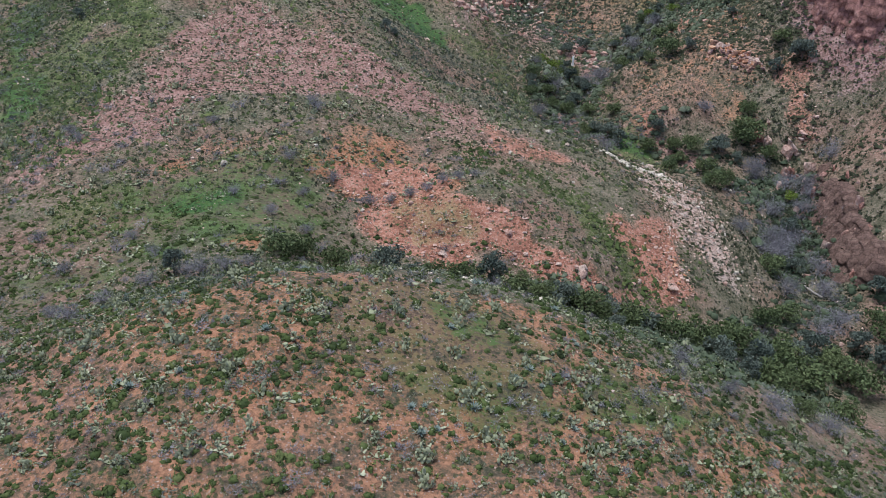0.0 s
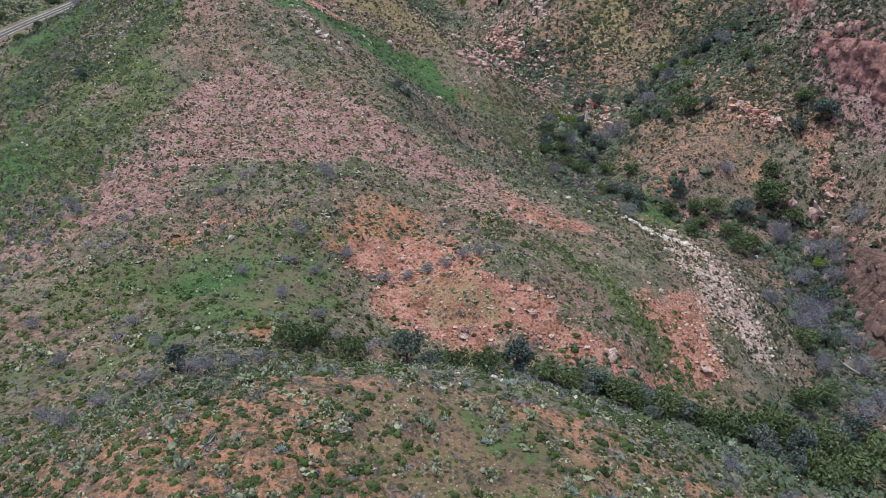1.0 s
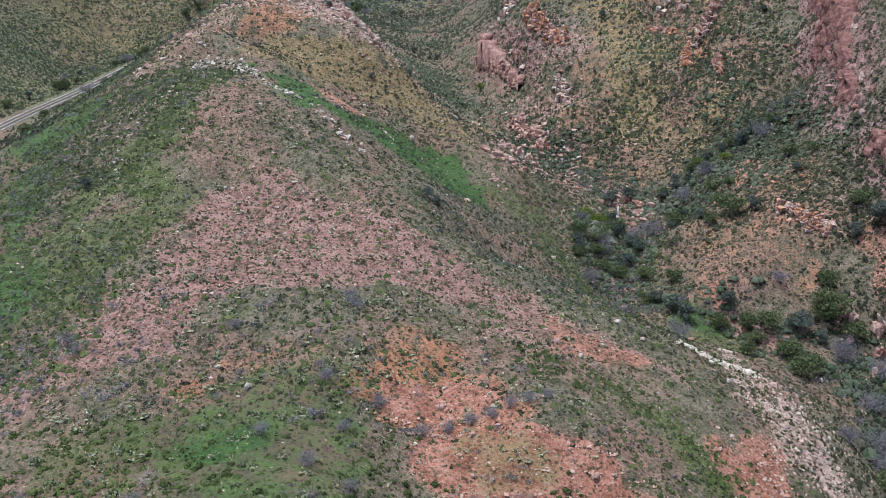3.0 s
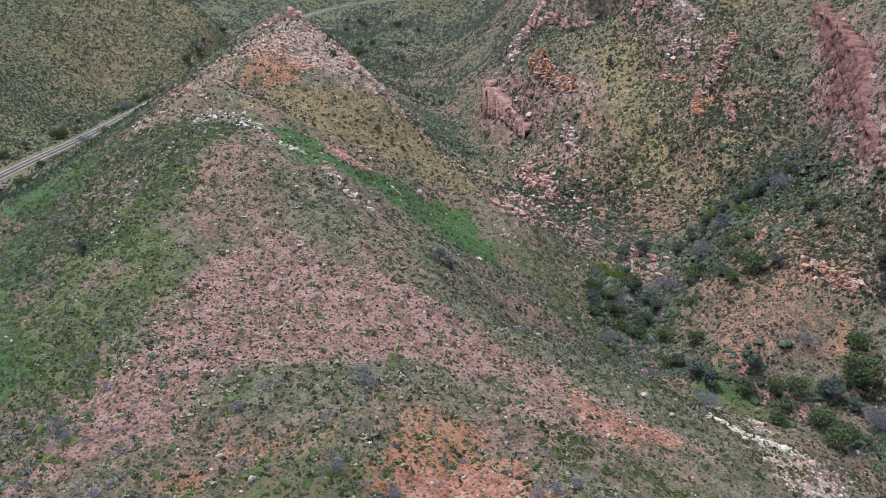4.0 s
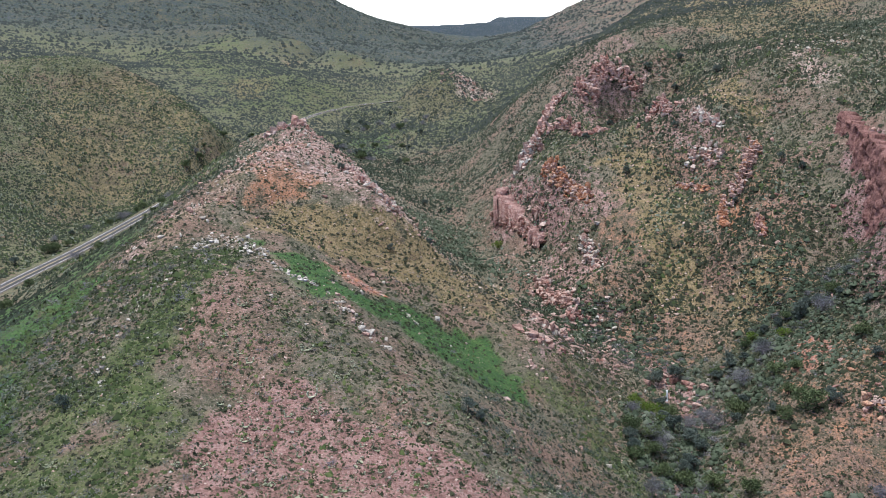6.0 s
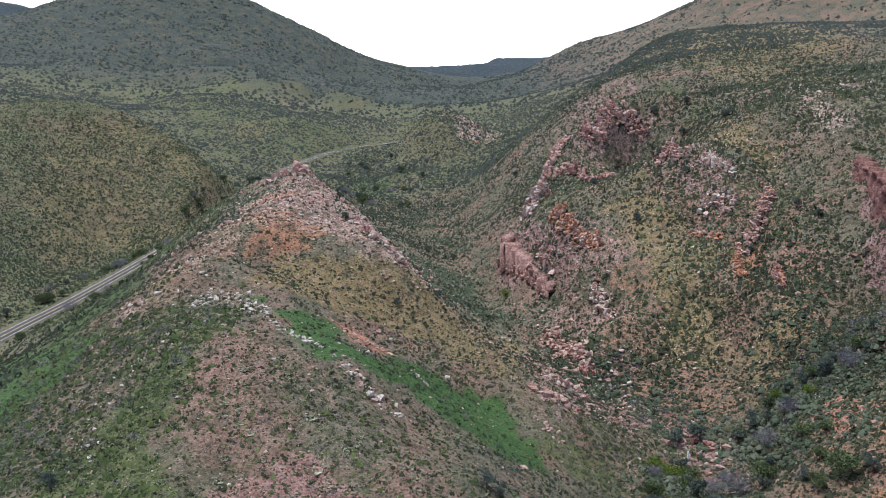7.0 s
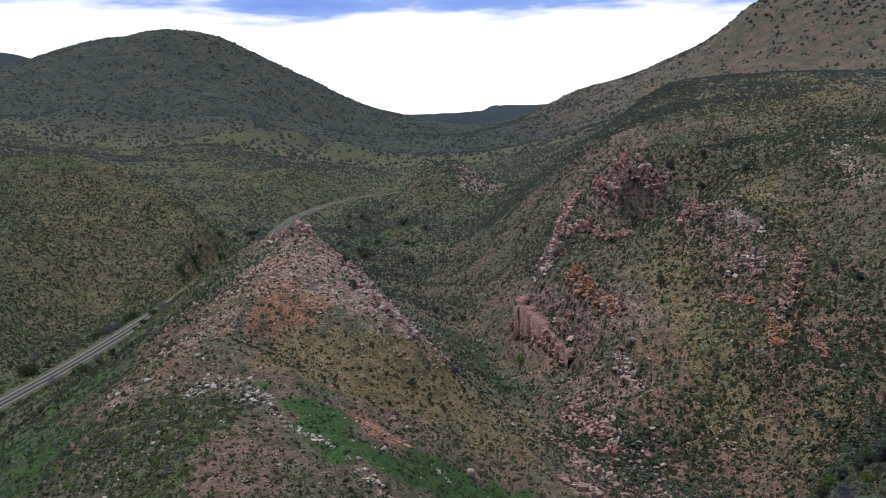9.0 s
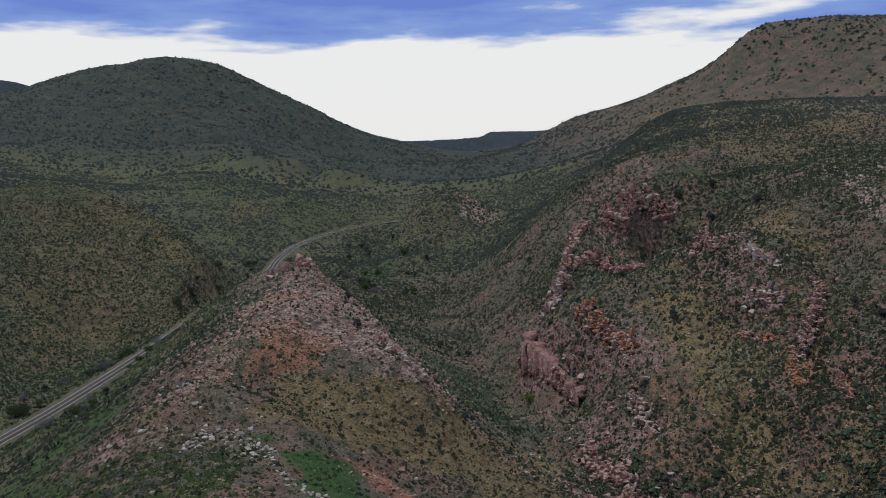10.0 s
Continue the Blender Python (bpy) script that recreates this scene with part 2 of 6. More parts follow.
# the pass and the ranges beyond it
FAR.append([(68, 4200, 140), (150, 4200, 158), (254, 4200, 204), (369, 3800, 189), (-160, 3300, 154)])
FAR.append([(-2600, 4750, 560), (-2250, 4700, 526), (-2080, 4700, 485), (-1800, 4700, 330)])
FAR.append([(900, 4600, 190), (1500, 4600, 300), (3500, 4500, 400)])
FAR.append([(-1100, 4600, 150), (-300, 4700, 120), (300, 4700, 120)])
# single heights: benches of the far slopes, and ground out of view that closes the place
ANCHORS = []
ANCHORS.append([(-265, 793, 66), (670, 2059, 320), (703, 1664, 195), (154, 734, 126.9), (-75, 987, 46), (-135, 989, 42), (46, 474, 36.7), (20, 3200, 95), (60, 2700, 85), (150, 2500, 120)])
ANCHORS.append([(-60, 30, 44.2), (0, 20, 42.1), (60, 30, 30), (130, 60, -4), (190, 20, -18)])
ANCHORS.append([(-250, 60, 17), (-180, 150, 30), (-160, 250, 44), (-190, 350, 38.2), (-205, 460, 33.1)])
ANCHORS.append([(-330, 300, 60), (-330, 480, 60), (-300, 600, 50), (-360, 150, 55), (-300, -100, 30)])
ANCHORS.append([(260, 150, 60), (300, 280, 100), (330, 500, 140), (0, -200, 40), (300, -200, 10), (600, 300, 160), (500, 900, 180)])
ANCHORS.append([(439, 1606, 196), (622, 1674, 196), (455, 1712, 188), (740, 1850, 250), (900, 1500, 200), (187, 1881, 99), (100, 2200, 120), (350, 1300, 190)])
ANCHORS.append([(-700, 300, 150), (-600, 800, 170), (-550, 1150, 130), (-1500, 1500, 250), (1500, 900, 250), (-1500, -500, 150), (1500, -700, 120), (0, -1300, 100), (3500, 2000, 400), (-3500, 2000, 400)])


def sampled(line, step):
    out = []
    for a, b in zip(line, line[1:]):
        n = max(1, int(math.dist(a[:2], b[:2]) / step))
        out += [tuple(p + (q - p) * k / n for p, q in zip(a, b)) for k in range(n)]
    return out + [line[-1]]


def plate(lines):
    """A sheet stretched smoothly over all the lines."""
    pts = {}
    for line, step in lines:
        for p in sampled(line, step):
            pts[(round(p[0] / 5), round(p[1] / 5))] = p
    P = np.array(list(pts.values()))
    c, z = P[:, :2] / 100, P[:, 2]
    r2 = ((c[:, None] - c[None]) ** 2).sum(2)
    n = len(c)
    A = np.zeros((n + 3, n + 3))
    A[:n, :n] = -np.sqrt(r2 + 0.0144) + np.eye(n) * 0.02
    A[:n, n], A[:n, n + 1:] = 1, c
    A[n, :n], A[n + 1:, :n] = 1, c.T
    w = np.linalg.solve(A, np.concatenate([z, np.zeros(3)]))
    return c, w


LINES = [(q, 22) for q in CRESTS + HOLLOWS + SLOPES + CLIFFS] + [(ROAD, 40)] + [(q, 260) for q in FAR] + [(q, 1e9) for q in ANCHORS]
PLATE_C, PLATE_W = plate(LINES)


def lattice(ix, iy, seed):
    h = np.sin(ix * 127.1 + iy * 311.7 + seed * 74.7) * 43758.5453
    return h - np.floor(h)


def value_noise(x, y, size, seed=0):
    """Smooth noise from 0 to 1 with bumps of that size."""
    x, y = x / size, y / size
    ix, iy = np.floor(x), np.floor(y)
    fx, fy = x - ix, y - iy
    fx, fy = fx * fx * (3 - 2 * fx), fy * fy * (3 - 2 * fy)
    a = lattice(ix, iy, seed) * (1 - fx) + lattice(ix + 1, iy, seed) * fx
    b = lattice(ix, iy + 1, seed) * (1 - fx) + lattice(ix + 1, iy + 1, seed) * fx
    return a * (1 - fy) + b * fy


def fbm(x, y, size, octaves=4, seed=0):
    total, amp, norm = 0.0, 1.0, 0.0
    for k in range(octaves):
        total = total + amp * value_noise(x * (1 + 0.03 * k) + 0.4 * k * y / 10, y - 0.3 * k * x / 10, size / 2 ** k, seed + k)
        norm += amp
        amp *= 0.5
    return total / norm


def line_distance(x, y, line):
    best = np.full(x.shape, 1e9)
    for a, b in zip(line, line[1:]):
        dx, dy = b[0] - a[0], b[1] - a[1]
        s = np.clip(((x - a[0]) * dx + (y - a[1]) * dy) / (dx * dx + dy * dy), 0, 1)
        best = np.minimum(best, np.hypot(x - a[0] - s * dx, y - a[1] - s * dy))
    return best


def smooth(v, lo, hi):
    v = np.clip((v - lo) / (hi - lo), 0, 1)
    return v * v * (3 - 2 * v)


def bare_height(x, y):
    shape = np.shape(x)
    x, y = np.ravel(np.asarray(x, float)), np.ravel(np.asarray(y, float))
    out = np.empty(len(x))
    n = len(PLATE_C)
    for k in range(0, len(x), 20000):
        px, py = x[k:k + 20000] / 100, y[k:k + 20000] / 100
        r2 = (px[:, None] - PLATE_C[:, 0]) ** 2 + (py[:, None] - PLATE_C[:, 1]) ** 2
        out[k:k + 20000] = -np.sqrt(r2 + 0.0144) @ PLATE_W[:n] + PLATE_W[n] + PLATE_W[n + 1] * px + PLATE_W[n + 2] * py
    return out.reshape(shape)


ROAD_TRACK = sampled(ROAD, 12)


def road_level(x, y):
    """Distance from the road's middle, and the road's height there."""
    yy = np.array([p[1] for p in ROAD_TRACK])
    zz = np.array([p[2] for p in ROAD_TRACK])
    return line_distance(x, y, ROAD), np.interp(y, yy, zz)


def height(x, y):
    x, y = np.asarray(x, float), np.asarray(y, float)
    z = bare_height(x, y)
    far = smooth(np.hypot(x, y), 700, 2600)
    z = z + (fbm(x, y, 26, 4, 3) - 0.5) * 4.0 + (fbm(x, y, 7, 3, 9) - 0.5) * 1.3
    z = z + far * ((1 - np.abs(2 * fbm(x, y, 300, 4, 5) - 1)) - 0.78) * 20
    d, level = road_level(x, y)
    k = smooth(d, 5.5, 20)
    z = np.where(d < 60, (level - 0.15) * (1 - k) + z * k, z)
    return z

# ---- materials ----
def material(name, rough=0.95):
    m = bpy.data.materials.new(name)
    m.use_nodes = True
    b = m.node_tree.nodes["Principled BSDF"]
    b.inputs["Roughness"].default_value = rough
    b.inputs["Specular IOR Level"].default_value = 0.2
    return m, m.node_tree.nodes, m.node_tree.links, b


def noise_node(n, l, scale, detail=4.0, rough=0.6, vector=None):
    t = n.new("ShaderNodeTexNoise")
    t.inputs["Scale"].default_value, t.inputs["Detail"].default_value, t.inputs["Roughness"].default_value = scale, detail, rough
    if vector:
        l.new(vector, t.inputs["Vector"])
    return t


def ramp(n, l, value, stops):
    r = n.new("ShaderNodeValToRGB")
    el = r.color_ramp.elements
    while len(el) < len(stops):
        el.new(0.5)
    for e, (p, c) in zip(el, stops):
        e.position, e.color = p, (*c, 1) if len(c) == 3 else c
    l.new(value, r.inputs["Fac"])
    return r.outputs["Color"]


def mixed(n, l, a, b, factor, mode="MIX"):
    m = n.new("ShaderNodeMix")
    m.data_type, m.blend_type = "RGBA", mode
    for key, v in (("A", a), ("B", b)):
        if isinstance(v, tuple):
            m.inputs[key].default_value = (*v, 1)
        else:
            l.new(v, m.inputs[key])
    if isinstance(factor, float):
        m.inputs["Factor"].default_value = factor
    else:
        l.new(factor, m.inputs["Factor"])
    return m.outputs["Result"]


def calc(n, l, op, a, b=0.0, c=None):
    m = n.new("ShaderNodeMath")
    m.operation = op
    for i, v in enumerate((a, b) if c is None else (a, b, c)):
        if isinstance(v, (int, float)):
            m.inputs[i].default_value = v
        else:
            l.new(v, m.inputs[i])
    return m.outputs["Value"]


def bumped(n, l, b, value, strength, distance):
    u = n.new("ShaderNodeBump")
    u.inputs["Strength"].default_value, u.inputs["Distance"].default_value = strength, distance
    l.new(value, u.inputs["Height"])
    l.new(u.outputs["Normal"], b.inputs["Normal"])


def ground_material():
    m, n, l, b = material("hillside")
    co = n.new("ShaderNodeNewGeometry").outputs["Position"]

    def zones(layer):
        z = n.new("ShaderNodeVertexColor")
        z.layer_name = layer
        s = n.new("ShaderNodeSeparateColor")
        l.new(z.outputs["Color"], s.inputs["Color"])
        return s.outputs["Red"], s.outputs["Green"], s.outputs["Blue"], z.outputs["Alpha"]
    grass_w, red_w, rock_w, pink_w = zones("zones")
    scrub_w, haze_w = zones("cover")[:2]
    yellow_w, orange_w, herb_w, pale_w = zones("soils")
    big = noise_node(n, l, 0.035, 5, 0.6, co).outputs["Fac"]
    mid = noise_node(n, l, 0.22, 5, 0.65, co).outputs["Fac"]
    fine = noise_node(n, l, 1.3, 6, 0.75, co).outputs["Fac"]
    mix2 = calc(n, l, "ADD", calc(n, l, "MULTIPLY", fine, 0.6), calc(n, l, "MULTIPLY", mid, 0.4))
    mix2 = calc(n, l, "MULTIPLY_ADD", mix2, 1.4, -0.2)
    brown = ramp(n, l, mix2, [(0.34, (0.086, 0.060, 0.044)), (0.45, (0.182, 0.118, 0.086)), (0.55, (0.280, 0.174, 0.130)), (0.68, (0.410, 0.280, 0.220))])
    olive = ramp(n, l, mix2, [(0.34, (0.062, 0.064, 0.040)), (0.47, (0.130, 0.120, 0.078)), (0.57, (0.200, 0.168, 0.118)), (0.70, (0.300, 0.240, 0.190))])
    soil = mixed(n, l, brown, olive, ramp(n, l, big, [(0.38, (0, 0, 0)), (0.56, (1, 1, 1))]))
    red = ramp(n, l, mix2, [(0.34, (0.120, 0.058, 0.040)), (0.44, (0.265, 0.116, 0.078)), (0.54, (0.410, 0.190, 0.132)), (0.68, (0.560, 0.325, 0.245))])
    grass = ramp(n, l, mix2, [(0.32, (0.024, 0.058, 0.020)), (0.46, (0.048, 0.110, 0.034)), (0.58, (0.084, 0.152, 0.046)), (0.72, (0.150, 0.176, 0.074))])
    rock = ramp(n, l, mix2, [(0.34, (0.110, 0.058, 0.052)), (0.48, (0.270, 0.150, 0.130)), (0.64, (0.440, 0.300, 0.268))])
    pink = ramp(n, l, mix2, [(0.34, (0.118, 0.066, 0.056)), (0.48, (0.270, 0.148, 0.122)), (0.64, (0.430, 0.275, 0.235))])
    yellow = ramp(n, l, mix2, [(0.34, (0.096, 0.076, 0.034)), (0.48, (0.215, 0.160, 0.074)), (0.64, (0.340, 0.250, 0.140))])
    orange = ramp(n, l, mix2, [(0.34, (0.160, 0.076, 0.040)), (0.48, (0.330, 0.148, 0.080)), (0.64, (0.460, 0.245, 0.150))])
    green = ramp(n, l, mix2, [(0.34, (0.044, 0.066, 0.024)), (0.48, (0.088, 0.122, 0.042)), (0.62, (0.165, 0.165, 0.078))])
    scrub = ramp(n, l, mix2, [(0.34, (0.044, 0.058, 0.030)), (0.48, (0.112, 0.124, 0.062)), (0.64, (0.205, 0.190, 0.108))])
    vast = noise_node(n, l, 0.009, 5, 0.62, co).outputs["Fac"]
    scrub = mixed(n, l, scrub, ramp(n, l, mix2, [(0.34, (0.082, 0.070, 0.038)), (0.48, (0.190, 0.152, 0.084)), (0.64, (0.300, 0.236, 0.150))]), ramp(n, l, vast, [(0.53, (0, 0, 0)), (0.80, (0.8, 0.8, 0.8))]))
    # blue-grey of distance haze, painted into the ground's colour
    haze_tone = ramp(n, l, mix2, [(0.34, (0.020, 0.034, 0.044)), (0.64, (0.048, 0.066, 0.074))])
    paler = ramp(n, l, mix2, [(0.34, (0.190, 0.132, 0.110)), (0.48, (0.400, 0.285, 0.238)), (0.64, (0.590, 0.470, 0.410))])
    # patches break the edges of each kind of ground
    fray = calc(n, l, "MULTIPLY_ADD", mid, 1.3, -0.65)
    fray2 = calc(n, l, "MULTIPLY_ADD", big, 0.5, -0.25)
    fray3 = calc(n, l, "MULTIPLY_ADD", fine, 1.2, -0.6)
    jag = calc(n, l, "ADD", calc(n, l, "ADD", fray, fray2), fray3)

    def cover(w, lo, hi):
        r = n.new("ShaderNodeMapRange")
        r.inputs["From Min"].default_value, r.inputs["From Max"].default_value = lo, hi
        l.new(calc(n, l, "ADD", w, jag), r.inputs["Value"])
        return r.outputs["Result"]
    col = soil
    for tone, w in ((scrub, scrub_w), (haze_tone, haze_w), (pink, pink_w), (orange, orange_w), (red, red_w), (yellow, yellow_w), (rock, rock_w), (paler, pale_w), (green, herb_w), (grass, grass_w)):
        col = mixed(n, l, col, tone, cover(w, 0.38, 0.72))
    # loose stones and low herbs, too small to stand as things
    stones = n.new("ShaderNodeTexVoronoi")
    stones.inputs["Scale"].default_value = 1.7
    l.new(co, stones.inputs["Vector"])
    pale = mixed(n, l, (0.27, 0.19, 0.16), (0.60, 0.50, 0.45), fine)
    is_stone = calc(n, l, "MULTIPLY", calc(n, l, "LESS_THAN", stones.outputs["Distance"], 0.24), calc(n, l, "GREATER_THAN", mid, 0.44))
    col = mixed(n, l, col, pale, calc(n, l, "MULTIPLY", is_stone, calc(n, l, "MULTIPLY_ADD", grass_w, -0.7, 0.6)))
    herbs = n.new("ShaderNodeTexVoronoi")
    herbs.inputs["Scale"].default_value = 0.9
    l.new(co, herbs.inputs["Vector"])
    is_herb = calc(n, l, "LESS_THAN", calc(n, l, "ADD", herbs.outputs["Distance"], calc(n, l, "MULTIPLY", fine, 0.6)), 0.60)
    herb_col = ramp(n, l, herbs.outputs["Color"], [(0.2, (0.028, 0.040, 0.019)), (0.6, (0.058, 0.073, 0.035)), (0.9, (0.112, 0.110, 0.070))])
    col = mixed(n, l, col, herb_col, calc(n, l, "MULTIPLY", is_herb, 0.75))
    l.new(col, b.inputs["Base Color"])
    relief = calc(n, l, "ADD", calc(n, l, "MULTIPLY", fine, 0.7), calc(n, l, "ADD", calc(n, l, "MULTIPLY", mid, 0.8), calc(n, l, "MULTIPLY", is_stone, 0.25)))
    bumped(n, l, b, relief, 1.0, 1.1)
    return m


def foliage_material(name, dark, light, dry):
    """Leaves whose colour differs from plant to plant, and from leaf to leaf."""
    m, n, l, b = material(name, 0.8)
    tint = n.new("ShaderNodeAttribute")
    tint.attribute_name = "tint"
    leaf = n.new("ShaderNodeNewGeometry").outputs["Random Per Island"]
    v = calc(n, l, "ADD", calc(n, l, "MULTIPLY", tint.outputs["Fac"], 0.6), calc(n, l, "MULTIPLY", leaf, 0.4))
    l.new(ramp(n, l, v, [(0.0, dark), (0.55, light), (1.0, dry)]), b.inputs["Base Color"])
    return m


def tree_material(name, dark, light):
    m, n, l, b = material(name, 0.8)
    info = n.new("ShaderNodeObjectInfo").outputs["Random"]
    leaf = n.new("ShaderNodeNewGeometry").outputs["Random Per Island"]
    v = calc(n, l, "ADD", calc(n, l, "MULTIPLY", info, 0.5), calc(n, l, "MULTIPLY", leaf, 0.5))
    l.new(ramp(n, l, v, [(0.0, dark), (1.0, light)]), b.inputs["Base Color"])
    return m


def rock_material(name, dark, light, pale):
    m, n, l, b = material(name, 0.9)
    co = n.new("ShaderNodeNewGeometry").outputs["Position"]
    info = n.new("ShaderNodeObjectInfo").outputs["Random"]
    piece = n.new("ShaderNodeNewGeometry").outputs["Random Per Island"]
    info = calc(n, l, "ADD", calc(n, l, "MULTIPLY", info, 0.6), calc(n, l, "MULTIPLY", piece, 0.9))
    a = noise_node(n, l, 0.5, 6, 0.65, co).outputs["Fac"]
    c = noise_node(n, l, 3.0, 5, 0.7, co).outputs["Fac"]
    v = calc(n, l, "ADD", calc(n, l, "MULTIPLY", a, 0.65), calc(n, l, "ADD", calc(n, l, "MULTIPLY", c, 0.3), calc(n, l, "MULTIPLY_ADD", info, 0.24, -0.09)))
    crack = n.new("ShaderNodeTexVoronoi")
    crack.feature = "DISTANCE_TO_EDGE"
    crack.inputs["Scale"].default_value = 0.55
    l.new(co, crack.inputs["Vector"])
    joint = ramp(n, l, crack.outputs["Distance"], [(0.0, (0.35, 0.33, 0.33)), (0.07, (1, 1, 1))])
    l.new(mixed(n, l, ramp(n, l, v, [(0.28, dark), (0.52, light), (0.72, pale)]), joint, 0.8, "MULTIPLY"), b.inputs["Base Color"])
    bumped(n, l, b, calc(n, l, "ADD", a, calc(n, l, "MULTIPLY", c, 0.6)), 1.0, 0.8)
    return m


def plain_material(name, colour, rough=0.6, metal=0.0, wear=0.12, scale=2.0):
    m, n, l, b = material(name, rough)
    b.inputs["Metallic"].default_value = metal
    v = noise_node(n, l, scale, 6, 0.65, n.new("ShaderNodeNewGeometry").outputs["Position"]).outputs["Fac"]
    lo, hi = tuple(c * (1 - wear) for c in colour), tuple(min(1.0, c * (1 + wear)) for c in colour)
    l.new(ramp(n, l, v, [(0.3, lo), (0.7, hi)]), b.inputs["Base Color"])
    return m


GROUND = ground_material()
SPUR_LEAF = foliage_material("spur_shrub_leaves", (0.014, 0.024, 0.007), (0.044, 0.066, 0.018), (0.11, 0.13, 0.046))
# grey-green far leaves, with the blue of distance haze put into their colour
HAZY_LEAF = foliage_material("far_shrub_leaves", (0.012, 0.018, 0.015), (0.025, 0.034, 0.028), (0.055, 0.062, 0.048))
GREEN = foliage_material("shrub_leaves", (0.008, 0.012, 0.005), (0.025, 0.031, 0.014), (0.070, 0.072, 0.038))
FAR_GREEN = foliage_material("slope_shrub_leaves", (0.007, 0.012, 0.006), (0.019, 0.029, 0.014), (0.062, 0.070, 0.036))
SAGE = foliage_material("sage_leaves", (0.07, 0.088, 0.06), (0.135, 0.152, 0.112), (0.22, 0.22, 0.17))
TWIGS = foliage_material("bare_twigs", (0.105, 0.1, 0.108), (0.182, 0.174, 0.185), (0.27, 0.255, 0.26))
BLUE_SAGE = foliage_material("blue_sage_leaves", (0.040, 0.062, 0.050), (0.085, 0.112, 0.092), (0.150, 0.168, 0.138))
LUSH = foliage_material("lush_grass", (0.024, 0.07, 0.02), (0.046, 0.118, 0.034), (0.095, 0.16, 0.052))
HERB = foliage_material("spring_herbs", (0.04, 0.07, 0.016), (0.08, 0.12, 0.03), (0.16, 0.165, 0.055))
CACTUS = foliage_material("cactus_pads", (0.135, 0.15, 0.085), (0.265, 0.285, 0.18), (0.39, 0.395, 0.275))
JUNIPER = tree_material("juniper_leaves", (0.044, 0.064, 0.054), (0.122, 0.148, 0.12))
OAK = tree_material("live_oak_leaves", (0.044, 0.07, 0.028), (0.12, 0.15, 0.066))
FRESH = tree_material("fresh_leaves", (0.080, 0.130, 0.018), (0.150, 0.200, 0.035))
GREYTREE = tree_material("leafless_twigs", (0.12, 0.117, 0.13), (0.23, 0.224, 0.242))
BARK = plain_material("bark", (0.11, 0.085, 0.065), 0.9, 0, 0.35, 6)
GREY_BARK = plain_material("grey_bark", (0.175, 0.160, 0.170), 0.9, 0, 0.3, 6)
DEADWOOD = plain_material("bleached_wood", (0.42, 0.39, 0.35), 0.9, 0, 0.25, 6)
RED_ROCK = rock_material("red_rock", (0.12, 0.054, 0.044), (0.4, 0.198, 0.156), (0.59, 0.41, 0.34))
PINK_ROCK = rock_material("pink_rock", (0.18, 0.095, 0.076), (0.46, 0.28, 0.225), (0.64, 0.5, 0.425))
ORANGE_ROCK = rock_material("orange_rock", (0.23, 0.092, 0.046), (0.5, 0.225, 0.12), (0.62, 0.39, 0.265))
PALE_ROCK = rock_material("pale_rock", (0.33, 0.275, 0.22), (0.56, 0.49, 0.405), (0.72, 0.665, 0.58))
ASPHALT = plain_material("asphalt", (0.085, 0.080, 0.078), 0.9, 0, 0.2, 0.7)
GRAVEL = plain_material("road_gravel", (0.17, 0.145, 0.12), 0.95, 0, 0.3, 1.5)
WHITE_PAINT = plain_material("white_line_paint", (0.72, 0.70, 0.66), 0.7, 0, 0.1, 1.0)
YELLOW_PAINT = plain_material("yellow_line_paint", (0.62, 0.50, 0.24), 0.7, 0, 0.1, 1.0)
WATER_FOAM = plain_material("falling_water", (0.75, 0.77, 0.78), 0.2, 0, 0.05, 4)

# ---- helpers for meshes ----
def linked(name, verts, tris, mat, parent=None, label="", tint=None, smooth_shade=False):
    """ONE mesh object from arrays of points and triangles."""
    me = bpy.data.meshes.new(name)
    verts, tris = np.asarray(verts, np.float32), np.asarray(tris, np.int32)
    k = tris.shape[1]
    me.vertices.add(len(verts))
    me.vertices.foreach_set("co", verts.ravel())
    me.loops.add(tris.size)
    me.loops.foreach_set("vertex_index", tris.ravel())
    me.polygons.add(len(tris))
    me.polygons.foreach_set("loop_start", np.arange(len(tris), dtype=np.int32) * k)
    if tint is not None:
        a = me.attributes.new("tint", "FLOAT", "POINT")
        a.data.foreach_set("value", np.asarray(tint, np.float32))
    me.update(calc_edges=True)
    me.validate()
    if smooth_shade:
        me.polygons.foreach_set("use_smooth", np.ones(len(tris), bool))
    me.materials.append(mat)
    ob = new(name, me)
    ob.parent = parent
    if label:
        ob["label"] = label
    return ob


def part(name, bm, mat, parent=None, label="", flat=True):
    """Links a bmesh as ONE mesh object under a thing or a part."""
    me = bpy.data.meshes.new(name)
    bm.to_mesh(me)
    bm.free()
    if not flat:
        me.polygons.foreach_set("use_smooth", np.ones(len(me.polygons), bool))
    me.materials.append(mat)
    ob = new(name, me)
    ob.parent = parent
    if label:
        ob["label"] = label
    return ob


def steps(core_lo, core_hi, step, grow, most, lo, hi):
    up, down = [core_hi], [core_lo]
    for seq, sign, end in ((up, 1, hi), (down, -1, lo)):
        s = step
        while sign * seq[-1] < sign * end:
            s = min(s * grow, most)
            seq.append(seq[-1] + sign * s)
    return np.array(down[:0:-1] + list(np.arange(core_lo, core_hi, step)) + up)


GX = steps(-150, 210, 2.0, 1.08, 60, -4600, 4600)
GY = steps(60, 660, 2.0, 1.05, 40, -1500, 4900)
MX, MY = np.meshgrid(GX, GY)


